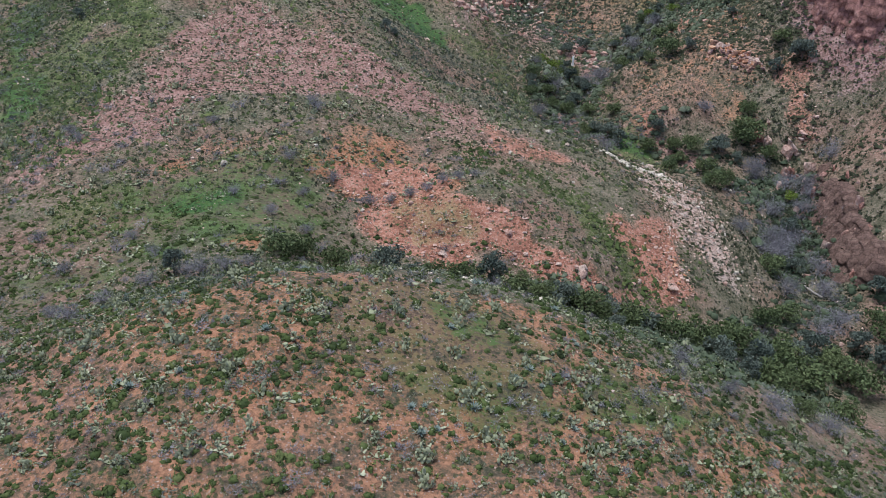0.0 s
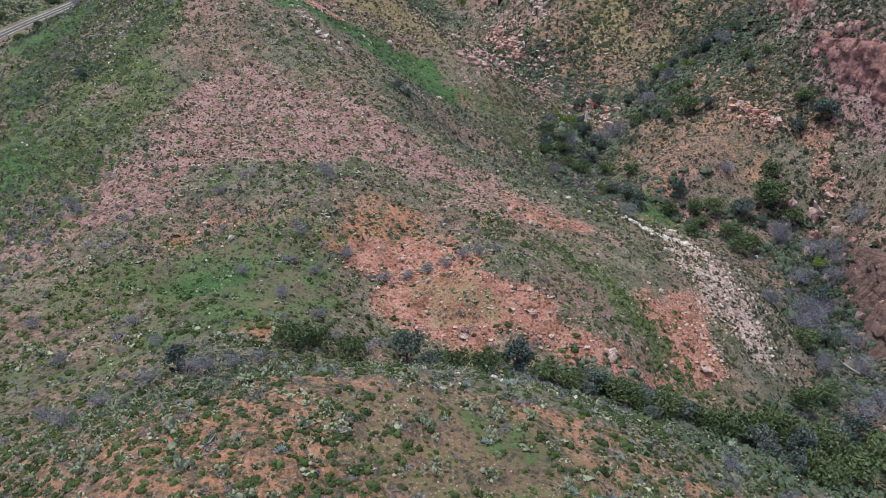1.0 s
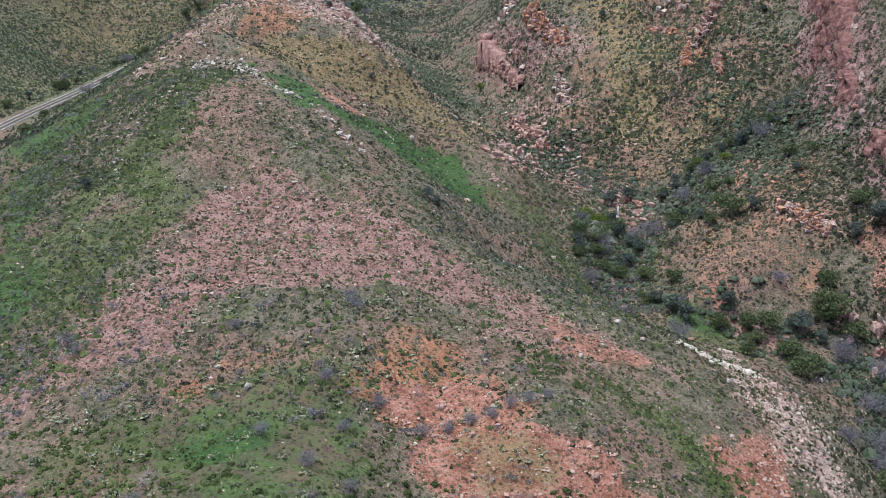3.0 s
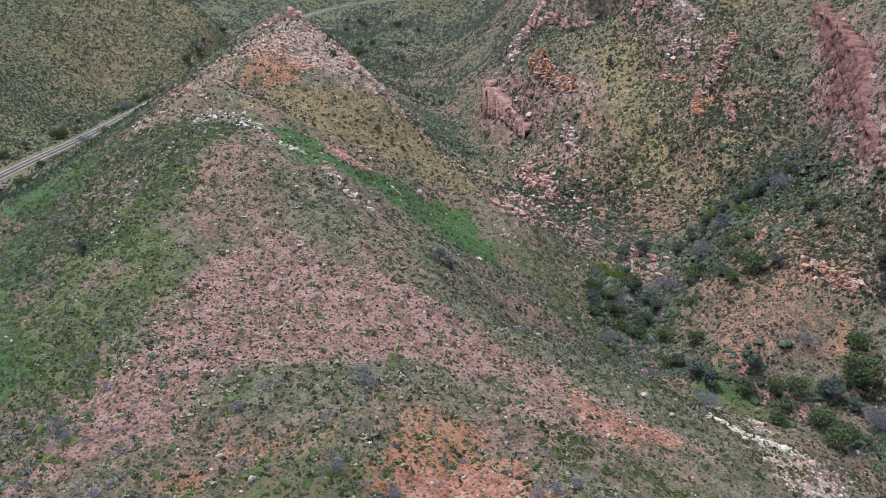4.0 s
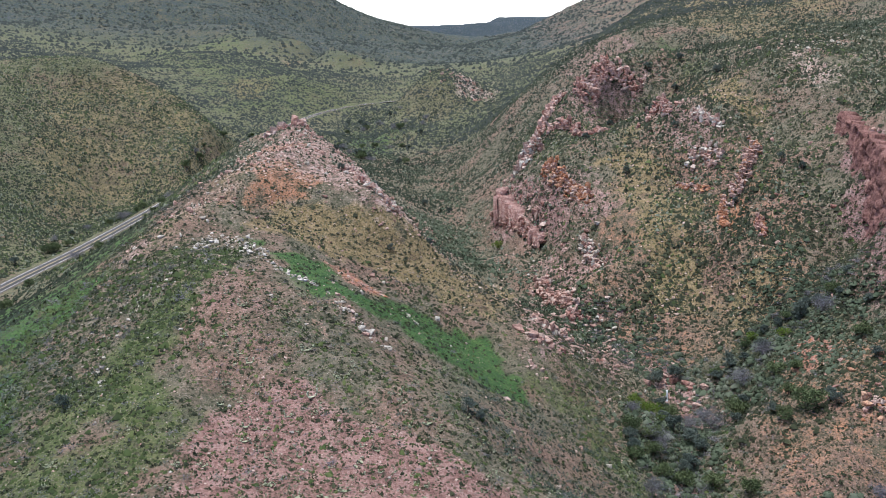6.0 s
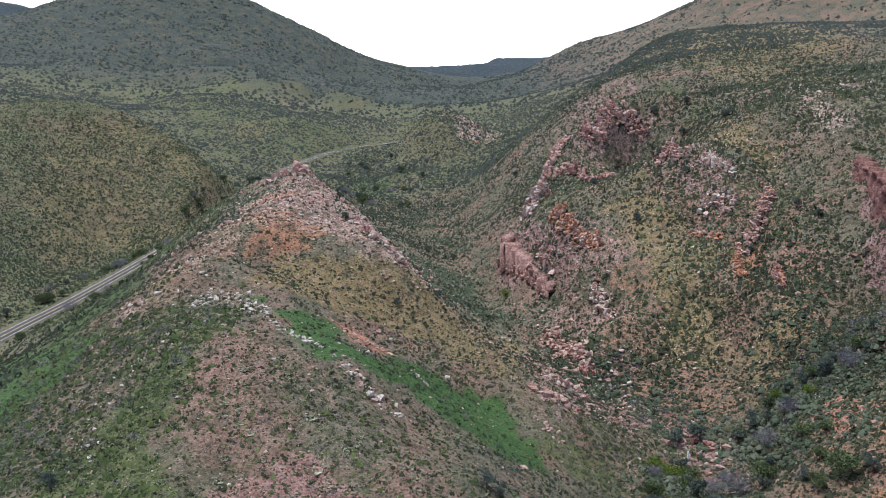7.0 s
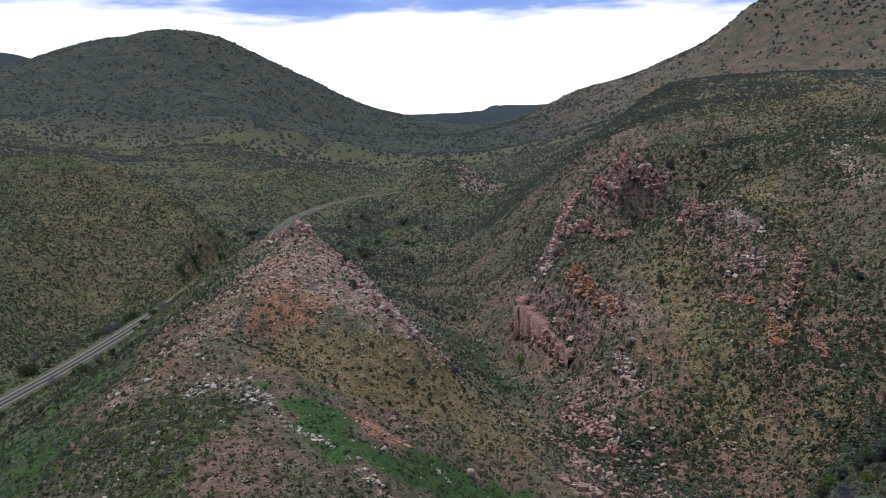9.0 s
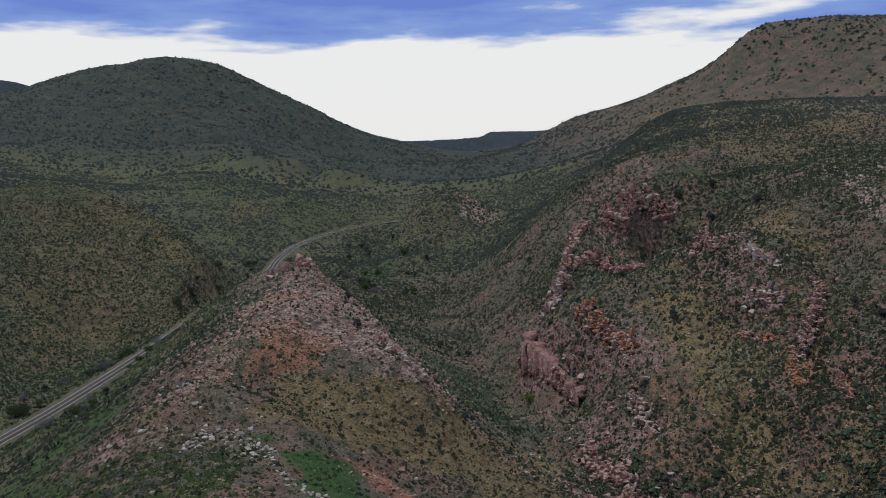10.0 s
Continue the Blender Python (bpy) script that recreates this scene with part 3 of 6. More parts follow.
# ---- kinds of ground: outlines in plan, with frayed edges ----
ZONES = collections.defaultdict(list)


def zone(kind, weight, *corners):
    ZONES[kind].append((weight, np.array(corners, float)))


# green swale below the crest, and the grassy flank towards the highway
zone("grass", 0.95, (-94, 375), (-82, 368), (-71, 373), (-63, 369), (-52, 341), (-43, 370), (-31, 374), (-20, 380), (-7, 382), (0, 365), (0, 340), (-8, 326), (-19, 326), (-29, 321), (-38, 326), (-47, 324), (-54, 327), (-61, 331), (-74, 348), (-87, 363))
zone("grass", 0.72, (-224, 446), (-213, 457), (-177, 404), (-172, 423), (-145, 384), (-128, 356), (-136, 338), (-143, 332), (-142, 310), (-134, 285), (-136, 275))
zone("grass", 0.72, (-153, 296), (-148, 310), (-128, 269), (-114, 241), (-111, 225), (-112, 206))
zone("herb", 0.78, (-121, 261), (-120, 284), (-114, 299), (-108, 312), (-104, 343), (-89, 347), (-88, 327), (-96, 312), (-96, 291), (-86, 272), (-97, 266), (-106, 266), (-109, 246))
zone("grass", 0.61, (-67, 215), (-63, 220), (-56, 223), (-48, 227), (-47, 222), (-55, 216), (-63, 212))
zone("herb", 0.62, (-131, 264), (-121, 261), (-106, 266), (-86, 272), (-88, 246), (-94, 227), (-102, 218), (-107, 215))
# herbs above and beside the creek
zone("herb", 0.68, (20, 345), (29, 348), (37, 326), (40, 317), (30, 294), (27, 316), (17, 335))
zone("herb", 0.59, (-2, 372), (8, 361), (23, 363), (18, 343), (6, 341), (-1, 347))
zone("herb", 0.68, (50, 287), (70, 293), (82, 290), (88, 280), (72, 272), (46, 251))
zone("grass", 0.64, (53, 314), (75, 292), (87, 284), (79, 279), (60, 286))
# pink gravel of the ridge
zone("pink", 0.84, (-90, 232), (-82, 254), (-73, 279), (-61, 290), (-50, 277), (-36, 273), (-19, 264), (-3, 257), (9, 252), (17, 242), (2, 235), (-16, 236), (-33, 233), (-48, 227), (-64, 221), (-70, 211), (-74, 200), (-83, 198), (-90, 191), (-93, 180), (-99, 180), (-103, 188), (-100, 204), (-96, 212))
zone("pink", 0.56, (-102, 348), (-87, 339), (-82, 321), (-69, 315), (-60, 308), (-66, 299), (-80, 306), (-95, 312), (-103, 331))
zone("pink", 0.61, (14, 240), (29, 237), (46, 232), (49, 216), (36, 221), (21, 225), (4, 224), (-7, 226), (-4, 232))
zone("red", 0.76, (-65, 377), (-56, 384), (-46, 375), (-49, 355), (-59, 355))
zone("red", 0.68, (-65, 315), (-60, 317), (-60, 308), (-63, 308))
zone("orange", 0.68, (-43, 275), (-38, 275), (-39, 270), (-42, 271))
# stony top and tan side of the ridge's end
zone("pink", 0.58, (-118, 565), (-133, 923), (-72, 539), (-60, 623), (-34, 590), (-29, 546), (-43, 423), (-55, 423), (-71, 429), (-80, 436), (-91, 426), (-101, 415), (-102, 374), (-114, 367), (-124, 360), (-131, 349), (-138, 350), (-140, 385), (-124, 378), (-125, 426), (-113, 435), (-116, 503))
zone("pale", 0.40, (-118, 565), (-133, 923), (-72, 539), (-60, 623), (-34, 590), (-29, 546), (-43, 423), (-55, 423), (-71, 429), (-80, 436), (-91, 426), (-101, 415), (-102, 374), (-114, 367), (-124, 360), (-131, 349), (-138, 350), (-140, 385), (-124, 378), (-125, 426), (-113, 435), (-116, 503))
zone("yellow", 0.5, (-124, 360), (-102, 374), (-101, 415), (-91, 426), (-112, 470), (-125, 426), (-140, 385))
zone("orange", 0.66, (-118, 520), (-90, 510), (-110, 461), (-87, 455), (-68, 437), (-78, 420), (-95, 417), (-102, 380), (-107, 374), (-112, 385), (-110, 424))
zone("yellow", 0.76, (-95, 381), (-90, 420), (-71, 427), (-53, 421), (-35, 427), (-14, 510), (8, 496), (14, 453), (-6, 400), (-21, 404), (-36, 394), (-50, 389), (-64, 383), (-77, 383))
zone("yellow", 0.61, (-41, 409), (-22, 433), (0, 493), (5, 402), (-1, 379), (-18, 384), (-31, 386))
# tan, rocky and red slopes of the hill beyond the creek
zone("yellow", 0.66, (70, 579), (90, 584), (88, 554), (98, 530), (104, 494), (97, 466), (99, 441), (87, 431), (73, 446), (69, 470), (73, 505), (71, 549))
zone("yellow", 0.61, (109, 452), (120, 448), (114, 421), (100, 413), (88, 418), (96, 438))
zone("yellow", 0.76, (127, 651), (146, 638), (149, 588), (154, 555), (151, 536), (141, 551), (125, 562))
zone("yellow", 0.72, (67, 583), (83, 576), (85, 550), (72, 553), (62, 563))
zone("rock", 0.64, (77, 839), (119, 937), (138, 861), (112, 701), (114, 681), (89, 668), (62, 636), (51, 653), (72, 753))
zone("rock", 0.6, (114, 679), (127, 640), (119, 560), (138, 542), (131, 518), (115, 526), (105, 542), (98, 567), (90, 582))
zone("rock", 0.59, (35, 573), (54, 551), (66, 521), (54, 515), (44, 544), (33, 560))
zone("rock", 0.6, (26, 537), (41, 525), (58, 498), (54, 471), (44, 470), (53, 451), (35, 449), (27, 477), (22, 506))
zone("rock", 0.66, (14, 489), (29, 494), (35, 453), (50, 448), (54, 424), (40, 391), (26, 390), (16, 379), (3, 371))
zone("rock", 0.62, (55, 416), (68, 411), (78, 395), (72, 376), (62, 385), (52, 390))
zone("rock", 0.59, (14, 622), (27, 578), (34, 546), (27, 536), (20, 540), (14, 570))
zone("rock", 0.55, (45, 506), (58, 480), (52, 464), (44, 488))
zone("pink", 0.91, (45, 315), (54, 315), (44, 282), (31, 256))
zone("red", 0.93, (97, 380), (107, 390), (117, 398), (109, 371), (100, 365))
zone("red", 0.88, (72, 303), (76, 302), (79, 294), (74, 293))
zone("orange", 0.72, (98, 299), (109, 299), (104, 293), (96, 294))
zone("orange", 0.88, (107, 493), (121, 491), (111, 471), (105, 476))
zone("orange", 0.61, (91, 332), (103, 335), (99, 316), (87, 302), (80, 306))
zone("orange", 0.59, (106, 304), (121, 308), (119, 288), (108, 279), (104, 292))
zone("orange", 0.61, (110, 439), (121, 436), (110, 416), (100, 406))
zone("red", 0.59, (126, 320), (137, 312), (132, 288), (121, 295))
zone("orange", 0.43, (30, 440), (60, 410), (100, 400), (130, 420), (145, 470), (140, 540), (100, 560), (60, 540), (40, 500))
zone("orange", 0.45, (66, 300), (110, 296), (124, 320), (126, 370), (100, 380), (76, 350))
# the red bluff
zone("orange", 0.81, (-32, 210), (-23, 216), (-10, 217), (-2, 205), (2, 192), (-1, 189), (-11, 192), (-24, 188), (-29, 193), (-33, 198))
zone("red", 1, (-24, 200), (-15, 205), (-7, 211), (-2, 202), (-2, 191), (-11, 192), (-23, 190))
zone("red", 1, (-25, 185), (-17, 190), (-10, 188), (2, 188), (14, 188), (22, 186), (25, 179), (33, 175), (34, 171), (23, 170), (10, 172), (-2, 162), (-8, 170), (-12, 172), (-18, 175), (-21, 180))
zone("orange", 0.95, (-9, 185), (8, 185), (11, 181), (0, 174), (-10, 175))
zone("red", 1, (43, 204), (50, 202), (56, 195), (64, 191), (61, 183), (54, 184), (50, 190), (45, 195))
zone("red", 0.74, (14, 237), (22, 234), (34, 232), (42, 227), (36, 220), (24, 223), (15, 225))
zone("red", 0.99, (48, 198), (60, 210), (63, 199), (63, 184), (56, 179), (49, 183))
zone("red", 0.81, (20, 170), (34, 175), (45, 176), (46, 168), (35, 168))
zone("herb", 0.7, (30, 219), (39, 205), (43, 193), (49, 186), (46, 182), (38, 186), (31, 198), (25, 207))
zone("pale", 0.61, (61, 274), (72, 259), (70, 230), (76, 221), (82, 209), (82, 198), (72, 192), (70, 203), (64, 216), (57, 228))
zone("orange", 0.72, (58, 175), (70, 182), (70, 174), (61, 165))
zone("yellow", 0.54, (-9, 189), (0, 188), (8, 184), (14, 180), (10, 174), (2, 173), (-5, 176), (-10, 182))
# grassy hollow beside the bluff, with strips of bare orange soil
zone("grass", 0.97, (-66, 177), (-59, 179), (-50, 178), (-47, 173), (-52, 168), (-59, 167), (-65, 172))
zone("grass", 0.48, (-77, 173), (-69, 185), (-55, 193), (-45, 203), (-32, 198), (-29, 192), (-24, 182), (-19, 175), (-27, 166), (-34, 161), (-39, 157), (-48, 151), (-62, 151), (-76, 153), (-81, 163))
zone("grass", 0.5, (-89, 149), (-71, 156), (-65, 166), (-43, 156), (-52, 150), (-59, 143), (-70, 135), (-80, 132))
zone("herb", 0.56, (-96, 173), (-76, 180), (-52, 197), (-37, 208), (-29, 204), (-32, 190), (-23, 177), (-28, 160), (-45, 153), (-67, 165), (-85, 157))
zone("orange", 0.83, (-32, 170), (-22, 175), (-19, 170), (-26, 166))
zone("orange", 0.83, (-93, 166), (-86, 172), (-87, 167), (-91, 163))
zone("orange", 0.87, (-42, 152), (-35, 154), (-33, 144), (-39, 143))
zone("orange", 0.8, (-68, 190), (-60, 194), (-62, 186))
zone("orange", 0.8, (-40, 196), (-30, 205), (-26, 195), (-31, 190))
zone("orange", 0.64, (-63, 206), (-41, 212), (-35, 205), (-50, 201), (-59, 198))
zone("orange", 0.7, (-40, 143), (-35, 151), (-30, 133), (-34, 124))
# bare soil and grass of the near spur
zone("orange", 0.64, (-37, 94), (-29, 96), (-21, 93), (-18, 87), (-27, 84), (-34, 87))
zone("orange", 0.59, (-72, 115), (-61, 113), (-45, 95), (-50, 87), (-58, 88))
zone("orange", 0.58, (-24, 101), (-13, 103), (-1, 106), (-2, 99), (-12, 96), (-22, 97))
zone("orange", 0.56, (7, 122), (18, 125), (32, 123), (40, 113), (25, 111), (12, 113))
zone("orange", 0.58, (-37, 81), (-27, 86), (-16, 85), (-10, 78), (-20, 74), (-33, 73))
zone("grass", 0.56, (-1, 115), (8, 115), (12, 108), (4, 103), (-2, 107))
zone("grass", 0.59, (23, 107), (43, 109), (52, 107), (26, 95), (18, 98))
zone("grass", 0.55, (6, 99), (15, 99), (16, 94), (6, 90))
zone("herb", 0.53, (-23, 113), (-4, 123), (8, 117), (20, 108), (13, 95), (-4, 93), (-14, 96))
zone("orange", 0.55, (-90, 70), (60, 66), (70, 100), (30, 122), (-20, 124), (-60, 112), (-100, 96))
# far slopes
zone("yellow", 0.72, (-303, 1268), (-262, 1296), (-240, 1166), (-272, 1134))
zone("orange", 0.64, (-292, 1639), (-267, 1634), (-246, 1434), (-267, 1456))
zone("yellow", 0.6, (465, 2182), (577, 1892), (365, 923), (219, 631), (199, 669), (185, 828), (157, 962))
zone("pale", 0.64, (201, 667), (224, 642), (175, 541), (174, 562), (169, 592))
zone("pale", 0.66, (-13, 1170), (35, 1427), (45, 1147), (10, 1101))
zone("grass", 0.59, (151, 802), (169, 790), (150, 692), (129, 698))
zone("herb", 0.55, (120, 678), (156, 688), (196, 756), (152, 657), (129, 658))
zone("herb", 0.51, (-547, 1520), (-406, 1784), (-246, 1434), (-134, 1297), (-209, 1105), (-272, 1051), (-376, 1243))
zone("yellow", 0.5, (-366, 808), (-314, 848), (-309, 1072), (-222, 927), (-152, 569), (-234, 702), (-268, 652), (-261, 561))
zone("herb", 0.5, (-487, 1466), (-318, 1369), (-190, 1260), (-130, 1241), (-171, 1106), (-251, 1060))
zone("orange", 0.6, (-309, 1245), (-273, 1269), (-240, 1168), (-272, 1100))
# thickets and sage
zone("sage", 0.75, (-22, 329), (0, 340), (20, 345), (28, 321), (40, 312), (27, 248), (5, 254), (-15, 271))
zone("thick", 1, (77, 396), (87, 399), (102, 398), (124, 411), (140, 389), (131, 356), (117, 358), (101, 355), (87, 358), (78, 377))
zone("thick", 0.8, (34, 368), (55, 404), (62, 382), (70, 359), (59, 327), (51, 324), (39, 318), (31, 338))
zone("sage", 1, (-22, 279), (-10, 312), (-1, 317), (8, 305), (20, 294), (26, 255), (27, 244), (17, 247), (5, 254), (-5, 265), (-15, 271))
zone("sage", 0.7, (-213, 425), (-184, 398), (-142, 334), (-130, 283), (-133, 270))
zone("sage", 0.7, (-116, 215), (-110, 222), (-103, 205), (-106, 193))
zone("thick", 0.8, (-56, 698), (-27, 644), (-12, 601), (0, 518), (-12, 503), (-23, 542), (-40, 571))
zone("thick", 0.7, (120, 678), (155, 685), (189, 737), (152, 657), (129, 658))
zone("thick", 0.8, (112, 459), (139, 464), (126, 429), (105, 395), (97, 400), (99, 442))
zone("thick", 0.7, (23, 513), (40, 472), (53, 447), (71, 425), (52, 428), (28, 437), (19, 473))
zone("thick", 1, (10, 167), (25, 166), (37, 160), (39, 132), (51, 125), (71, 136), (101, 164), (109, 182), (91, 181), (65, 167), (49, 168), (33, 168), (20, 168))
zone("thick", 0.9, (106, 284), (134, 280), (120, 237), (95, 210), (100, 238))
zone("sage", 0.8, (-48, 138), (-38, 135), (-31, 115), (-40, 115), (-51, 111), (-57, 109), (-58, 128))
zone("grass", 0.59, (-190, 380), (-150, 360), (-145, 430), (-185, 500))
zone("grass", 0.53, (-110, 880), (-60, 900), (-70, 1040), (-130, 1060))


def inside(x, y, corners, fray):
    """How far within an outline each place lies, from 0 to 1, over a frayed edge."""
    w = np.zeros(np.shape(x))
    lo, hi = corners.min(0) - fray, corners.max(0) + fray
    near = (x > lo[0]) & (x < hi[0]) & (y > lo[1]) & (y < hi[1])
    px, py = x[near], y[near]
    if not len(px):
        return w
    odd = np.zeros(px.shape, bool)
    for (ax, ay), (bx, by) in zip(corners, np.roll(corners, -1, axis=0)):
        cross = (ay > py) != (by > py)
        odd ^= cross & (px < ax + (bx - ax) * (py - ay) / (by - ay if by != ay else 1.0))
    d = line_distance(px, py, list(corners) + [corners[0]])
    wob = (value_noise(px, py, 13.0, 77) - 0.5) * 1.7 + (value_noise(px, py, 5.0, 78) - 0.5) * 1.1
    w[near] = smooth(np.where(odd, d, -d) / fray + wob, -0.75, 0.75)
    return w


def covering(kind):
    w = np.zeros(MX.shape)
    for weight, corners in ZONES[kind]:
        away = math.dist(corners.mean(0), (0, 0))
        w = np.maximum(w, weight * inside(MX, MY, corners, 2.6 + away / 75))
    return w


KINDS = {k: covering(k) for k in ("grass", "herb", "pink", "red", "orange", "yellow", "rock", "pale", "thick", "sage")}


def on_sheet(values, x, y):
    """Reads values that belong to the ground sheet's corners at any place."""
    i = np.clip(np.searchsorted(GX, x) - 1, 0, len(GX) - 2)
    j = np.clip(np.searchsorted(GY, y) - 1, 0, len(GY) - 2)
    u, v = (x - GX[i]) / (GX[i + 1] - GX[i]), (y - GY[j]) / (GY[j + 1] - GY[j])
    return (values[j, i] * (1 - u) + values[j, i + 1] * u) * (1 - v) + (values[j + 1, i] * (1 - u) + values[j + 1, i + 1] * u) * v


def covered(x, y, *kinds):
    w = on_sheet(KINDS[kinds[0]], x, y)
    for k in kinds[1:]:
        w = np.maximum(w, on_sheet(KINDS[k], x, y))
    return w


MZ = height(MX, MY)


def ground_z(x, y):
    """The height of the ground sheet, as it is meshed."""
    return on_sheet(MZ, x, y)


def steepness(x, y):
    return np.hypot(ground_z(x + 3, y) - ground_z(x - 3, y), ground_z(x, y + 3) - ground_z(x, y - 3)) / 6


def build_ground():
    nx, ny = len(GX), len(GY)
    idx = np.arange(nx * ny).reshape(ny, nx)
    quads = np.stack([idx[:-1, :-1], idx[:-1, 1:], idx[1:, 1:], idx[1:, :-1]], -1).reshape(-1, 4)
    ob = linked("ground", np.stack([MX, MY, MZ], -1).reshape(-1, 3), quads, GROUND, smooth_shade=True)
    x, y = MX.ravel(), MY.ravel()
    rocky = np.maximum(covered(x, y, "rock"), 0.85 * smooth(steepness(x, y), 1.0, 1.7) * (1 - smooth(y, 640, 700)))
    grassy, reddish = covered(x, y, "grass"), covered(x, y, "red")
    away = smooth(np.hypot(x, y), 500, 1200)
    spur = (1 - smooth(y, 120, 150)) * smooth(y, 20, 60) * (1 - smooth(np.abs(x), 150, 200))
    grassy = np.maximum(grassy, 0.12 * away)
    rocky = rocky * (1 - 0.4 * away)
    pinkish = np.maximum(covered(x, y, "pink"), 0.9 * (1 - smooth(line_distance(x, y, HOLLOWS[0][6:15]), 2.5, 6)))
    a = ob.data.color_attributes.new("zones", "FLOAT_COLOR", "POINT")
    a.data.foreach_set("color", np.stack([grassy, reddish, rocky, pinkish], -1).astype(np.float32).ravel())
    a = ob.data.color_attributes.new("soils", "FLOAT_COLOR", "POINT")
    a.data.foreach_set("color", np.stack([covered(x, y, "yellow"), covered(x, y, "orange"), covered(x, y, "herb"), covered(x, y, "pale")], -1).astype(np.float32).ravel())
    scrub = np.maximum(0.75 * smooth(y, 780, 1000) * (1 - 0.55 * smooth(x, 120, 300)), 0.62 * (1 - smooth(x, -200, -160)) * smooth(y, 380, 520))
    scrub = np.maximum(scrub, 0.2 * smooth(x + 0.3 * (y - 300), 40, 90) * smooth(y, 280, 330))
    scrub = np.maximum(scrub, 0.6 * (1 - smooth(np.hypot((x - 108) / 34, (y - 410) / 60), 0.4, 1.15)))
    # second channel: painted haze, growing with distance and full beyond the pass
    a = ob.data.color_attributes.new("cover", "FLOAT_COLOR", "POINT")
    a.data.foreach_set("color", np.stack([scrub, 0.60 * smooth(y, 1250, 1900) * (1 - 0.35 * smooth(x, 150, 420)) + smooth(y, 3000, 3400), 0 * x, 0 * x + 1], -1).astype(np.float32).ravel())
    return tagged(ob, "dry red-soil hills and ravines with patches of spring grass", "ground", kind="structure")


ground = build_ground()


# ---- the road along the valley side ----
def ribbon(name, left, right, lift, mat, parent=None, lo=0, hi=1, dash=None):
    """A strip along the road between two offsets from its middle line."""
    track = np.array(sampled(ROAD, 6))
    k = np.ones(9) / 9
    pad = np.pad(track, ((4, 4), (0, 0)), mode="edge")
    track = np.stack([np.convolve(pad[:, i], k, "valid") for i in range(3)], 1)
    d = np.gradient(track[:, :2], axis=0)
    d /= np.linalg.norm(d, axis=1)[:, None]
    side = np.stack([d[:, 1], -d[:, 0]], 1)
    rows = []
    for off, dz in ((left, 0), (right, 0)):
        rows.append(np.column_stack([track[:, :2] + side * off, track[:, 2] + lift]))
    under = [r - (0, 0, 0.25) for r in rows]
    v = np.stack([rows[0], rows[1], under[1], under[0]], 1).reshape(-1, 3)
    f = []
    for i in range(len(track) - 1):
        a, b = 4 * i, 4 * i + 4
        f += [(a, a + 1, b + 1, b), (a + 1, a + 2, b + 2, b + 1), (a + 3, a, b, b + 3)]
    return linked(name, v, f, mat, parent)


road = tagged(ribbon("road", -3.9, 3.9, 0.06, ASPHALT), "two-lane grey asphalt highway curving along the valley", "road", kind="structure")
shoulder = tagged(ribbon("road_shoulder", -4.7, 4.7, 0.0, GRAVEL), "gravel shoulder beside the highway", "road shoulder", kind="structure")
ribbon("edge_line", -3.55, -3.25, 0.075, WHITE_PAINT, road)
ribbon("edge_line", 3.25, 3.55, 0.075, WHITE_PAINT, road)
ribbon("centre_line", -0.18, 0.18, 0.075, YELLOW_PAINT, road)

RAVINE_LEAF = foliage_material("ravine_leaves", (0.032, 0.05, 0.028), (0.074, 0.096, 0.058), (0.135, 0.146, 0.108))

# ---- low plants, scattered over the hills by the thousand ----
rng = np.random.default_rng(7)


def blob_shape(r, rings, sides):
    """A bumpy low dome."""
    v = [(0, 0, 1.0)]
    for k in range(1, rings + 1):
        a = k / rings * math.pi * 0.55
        for s in range(sides):
            t = (s + 0.5 * (k % 2)) / sides * 2 * math.pi
            q = 1 + r.uniform(-0.38, 0.3)
            v.append((math.sin(a) * math.cos(t) * q, math.sin(a) * math.sin(t) * q, math.cos(a) * q))
    f = [(0, 1 + s, 1 + (s + 1) % sides) for s in range(sides)]
    for k in range(1, rings):
        a, b = 1 + (k - 1) * sides, 1 + k * sides
        for s in range(sides):
            f += [(a + s, b + s, b + (s + 1) % sides), (a + s, b + (s + 1) % sides, a + (s + 1) % sides)]
    return np.array(v), np.array(f)


def leaf_shape(r, count, size, inner=0.55):
    """A cloud of single leaf sprays round a dome."""
    v = []
    for k in range(count):
        t, c = r.uniform(0, 2 * math.pi), r.uniform(-0.1, 1)
        q = r.uniform(inner, 1.12)
        s = math.sqrt(max(0, 1 - c * c))
        mid = np.array([s * math.cos(t) * q, s * math.sin(t) * q, c * q])
        tri = r.normal(0, 1, (3, 3))
        tri = tri / np.linalg.norm(tri, axis=1)[:, None] * size * r.uniform(0.6, 1.3)
        v += list(mid + tri)
    return np.array(v), np.arange(3 * count).reshape(-1, 3)


def twig_shape(r, count):
    """Thin forked sprays fanning up from a few stems."""
    v = []
    stems = r.normal(0, 0.42, (5, 2))
    for k in range(count):
        t, c = r.uniform(0, 2 * math.pi), r.uniform(0.1, 1.0)
        d = np.array([math.cos(t) * math.sqrt(1 - c * c), math.sin(t) * math.sqrt(1 - c * c), c])
        q = stems[r.integers(5)]
        root = np.array([q[0], q[1], 0.1]) + d * r.uniform(0.05, 0.5)
        tip = root + (d + r.normal(0, 0.5, 3)) * r.uniform(0.18, 0.42)
        side = r.normal(0, 1, 3)
        side *= 0.05 / np.linalg.norm(side)
        v += [root - side, root + side, tip]
    return np.array(v), np.arange(3 * count).reshape(-1, 3)


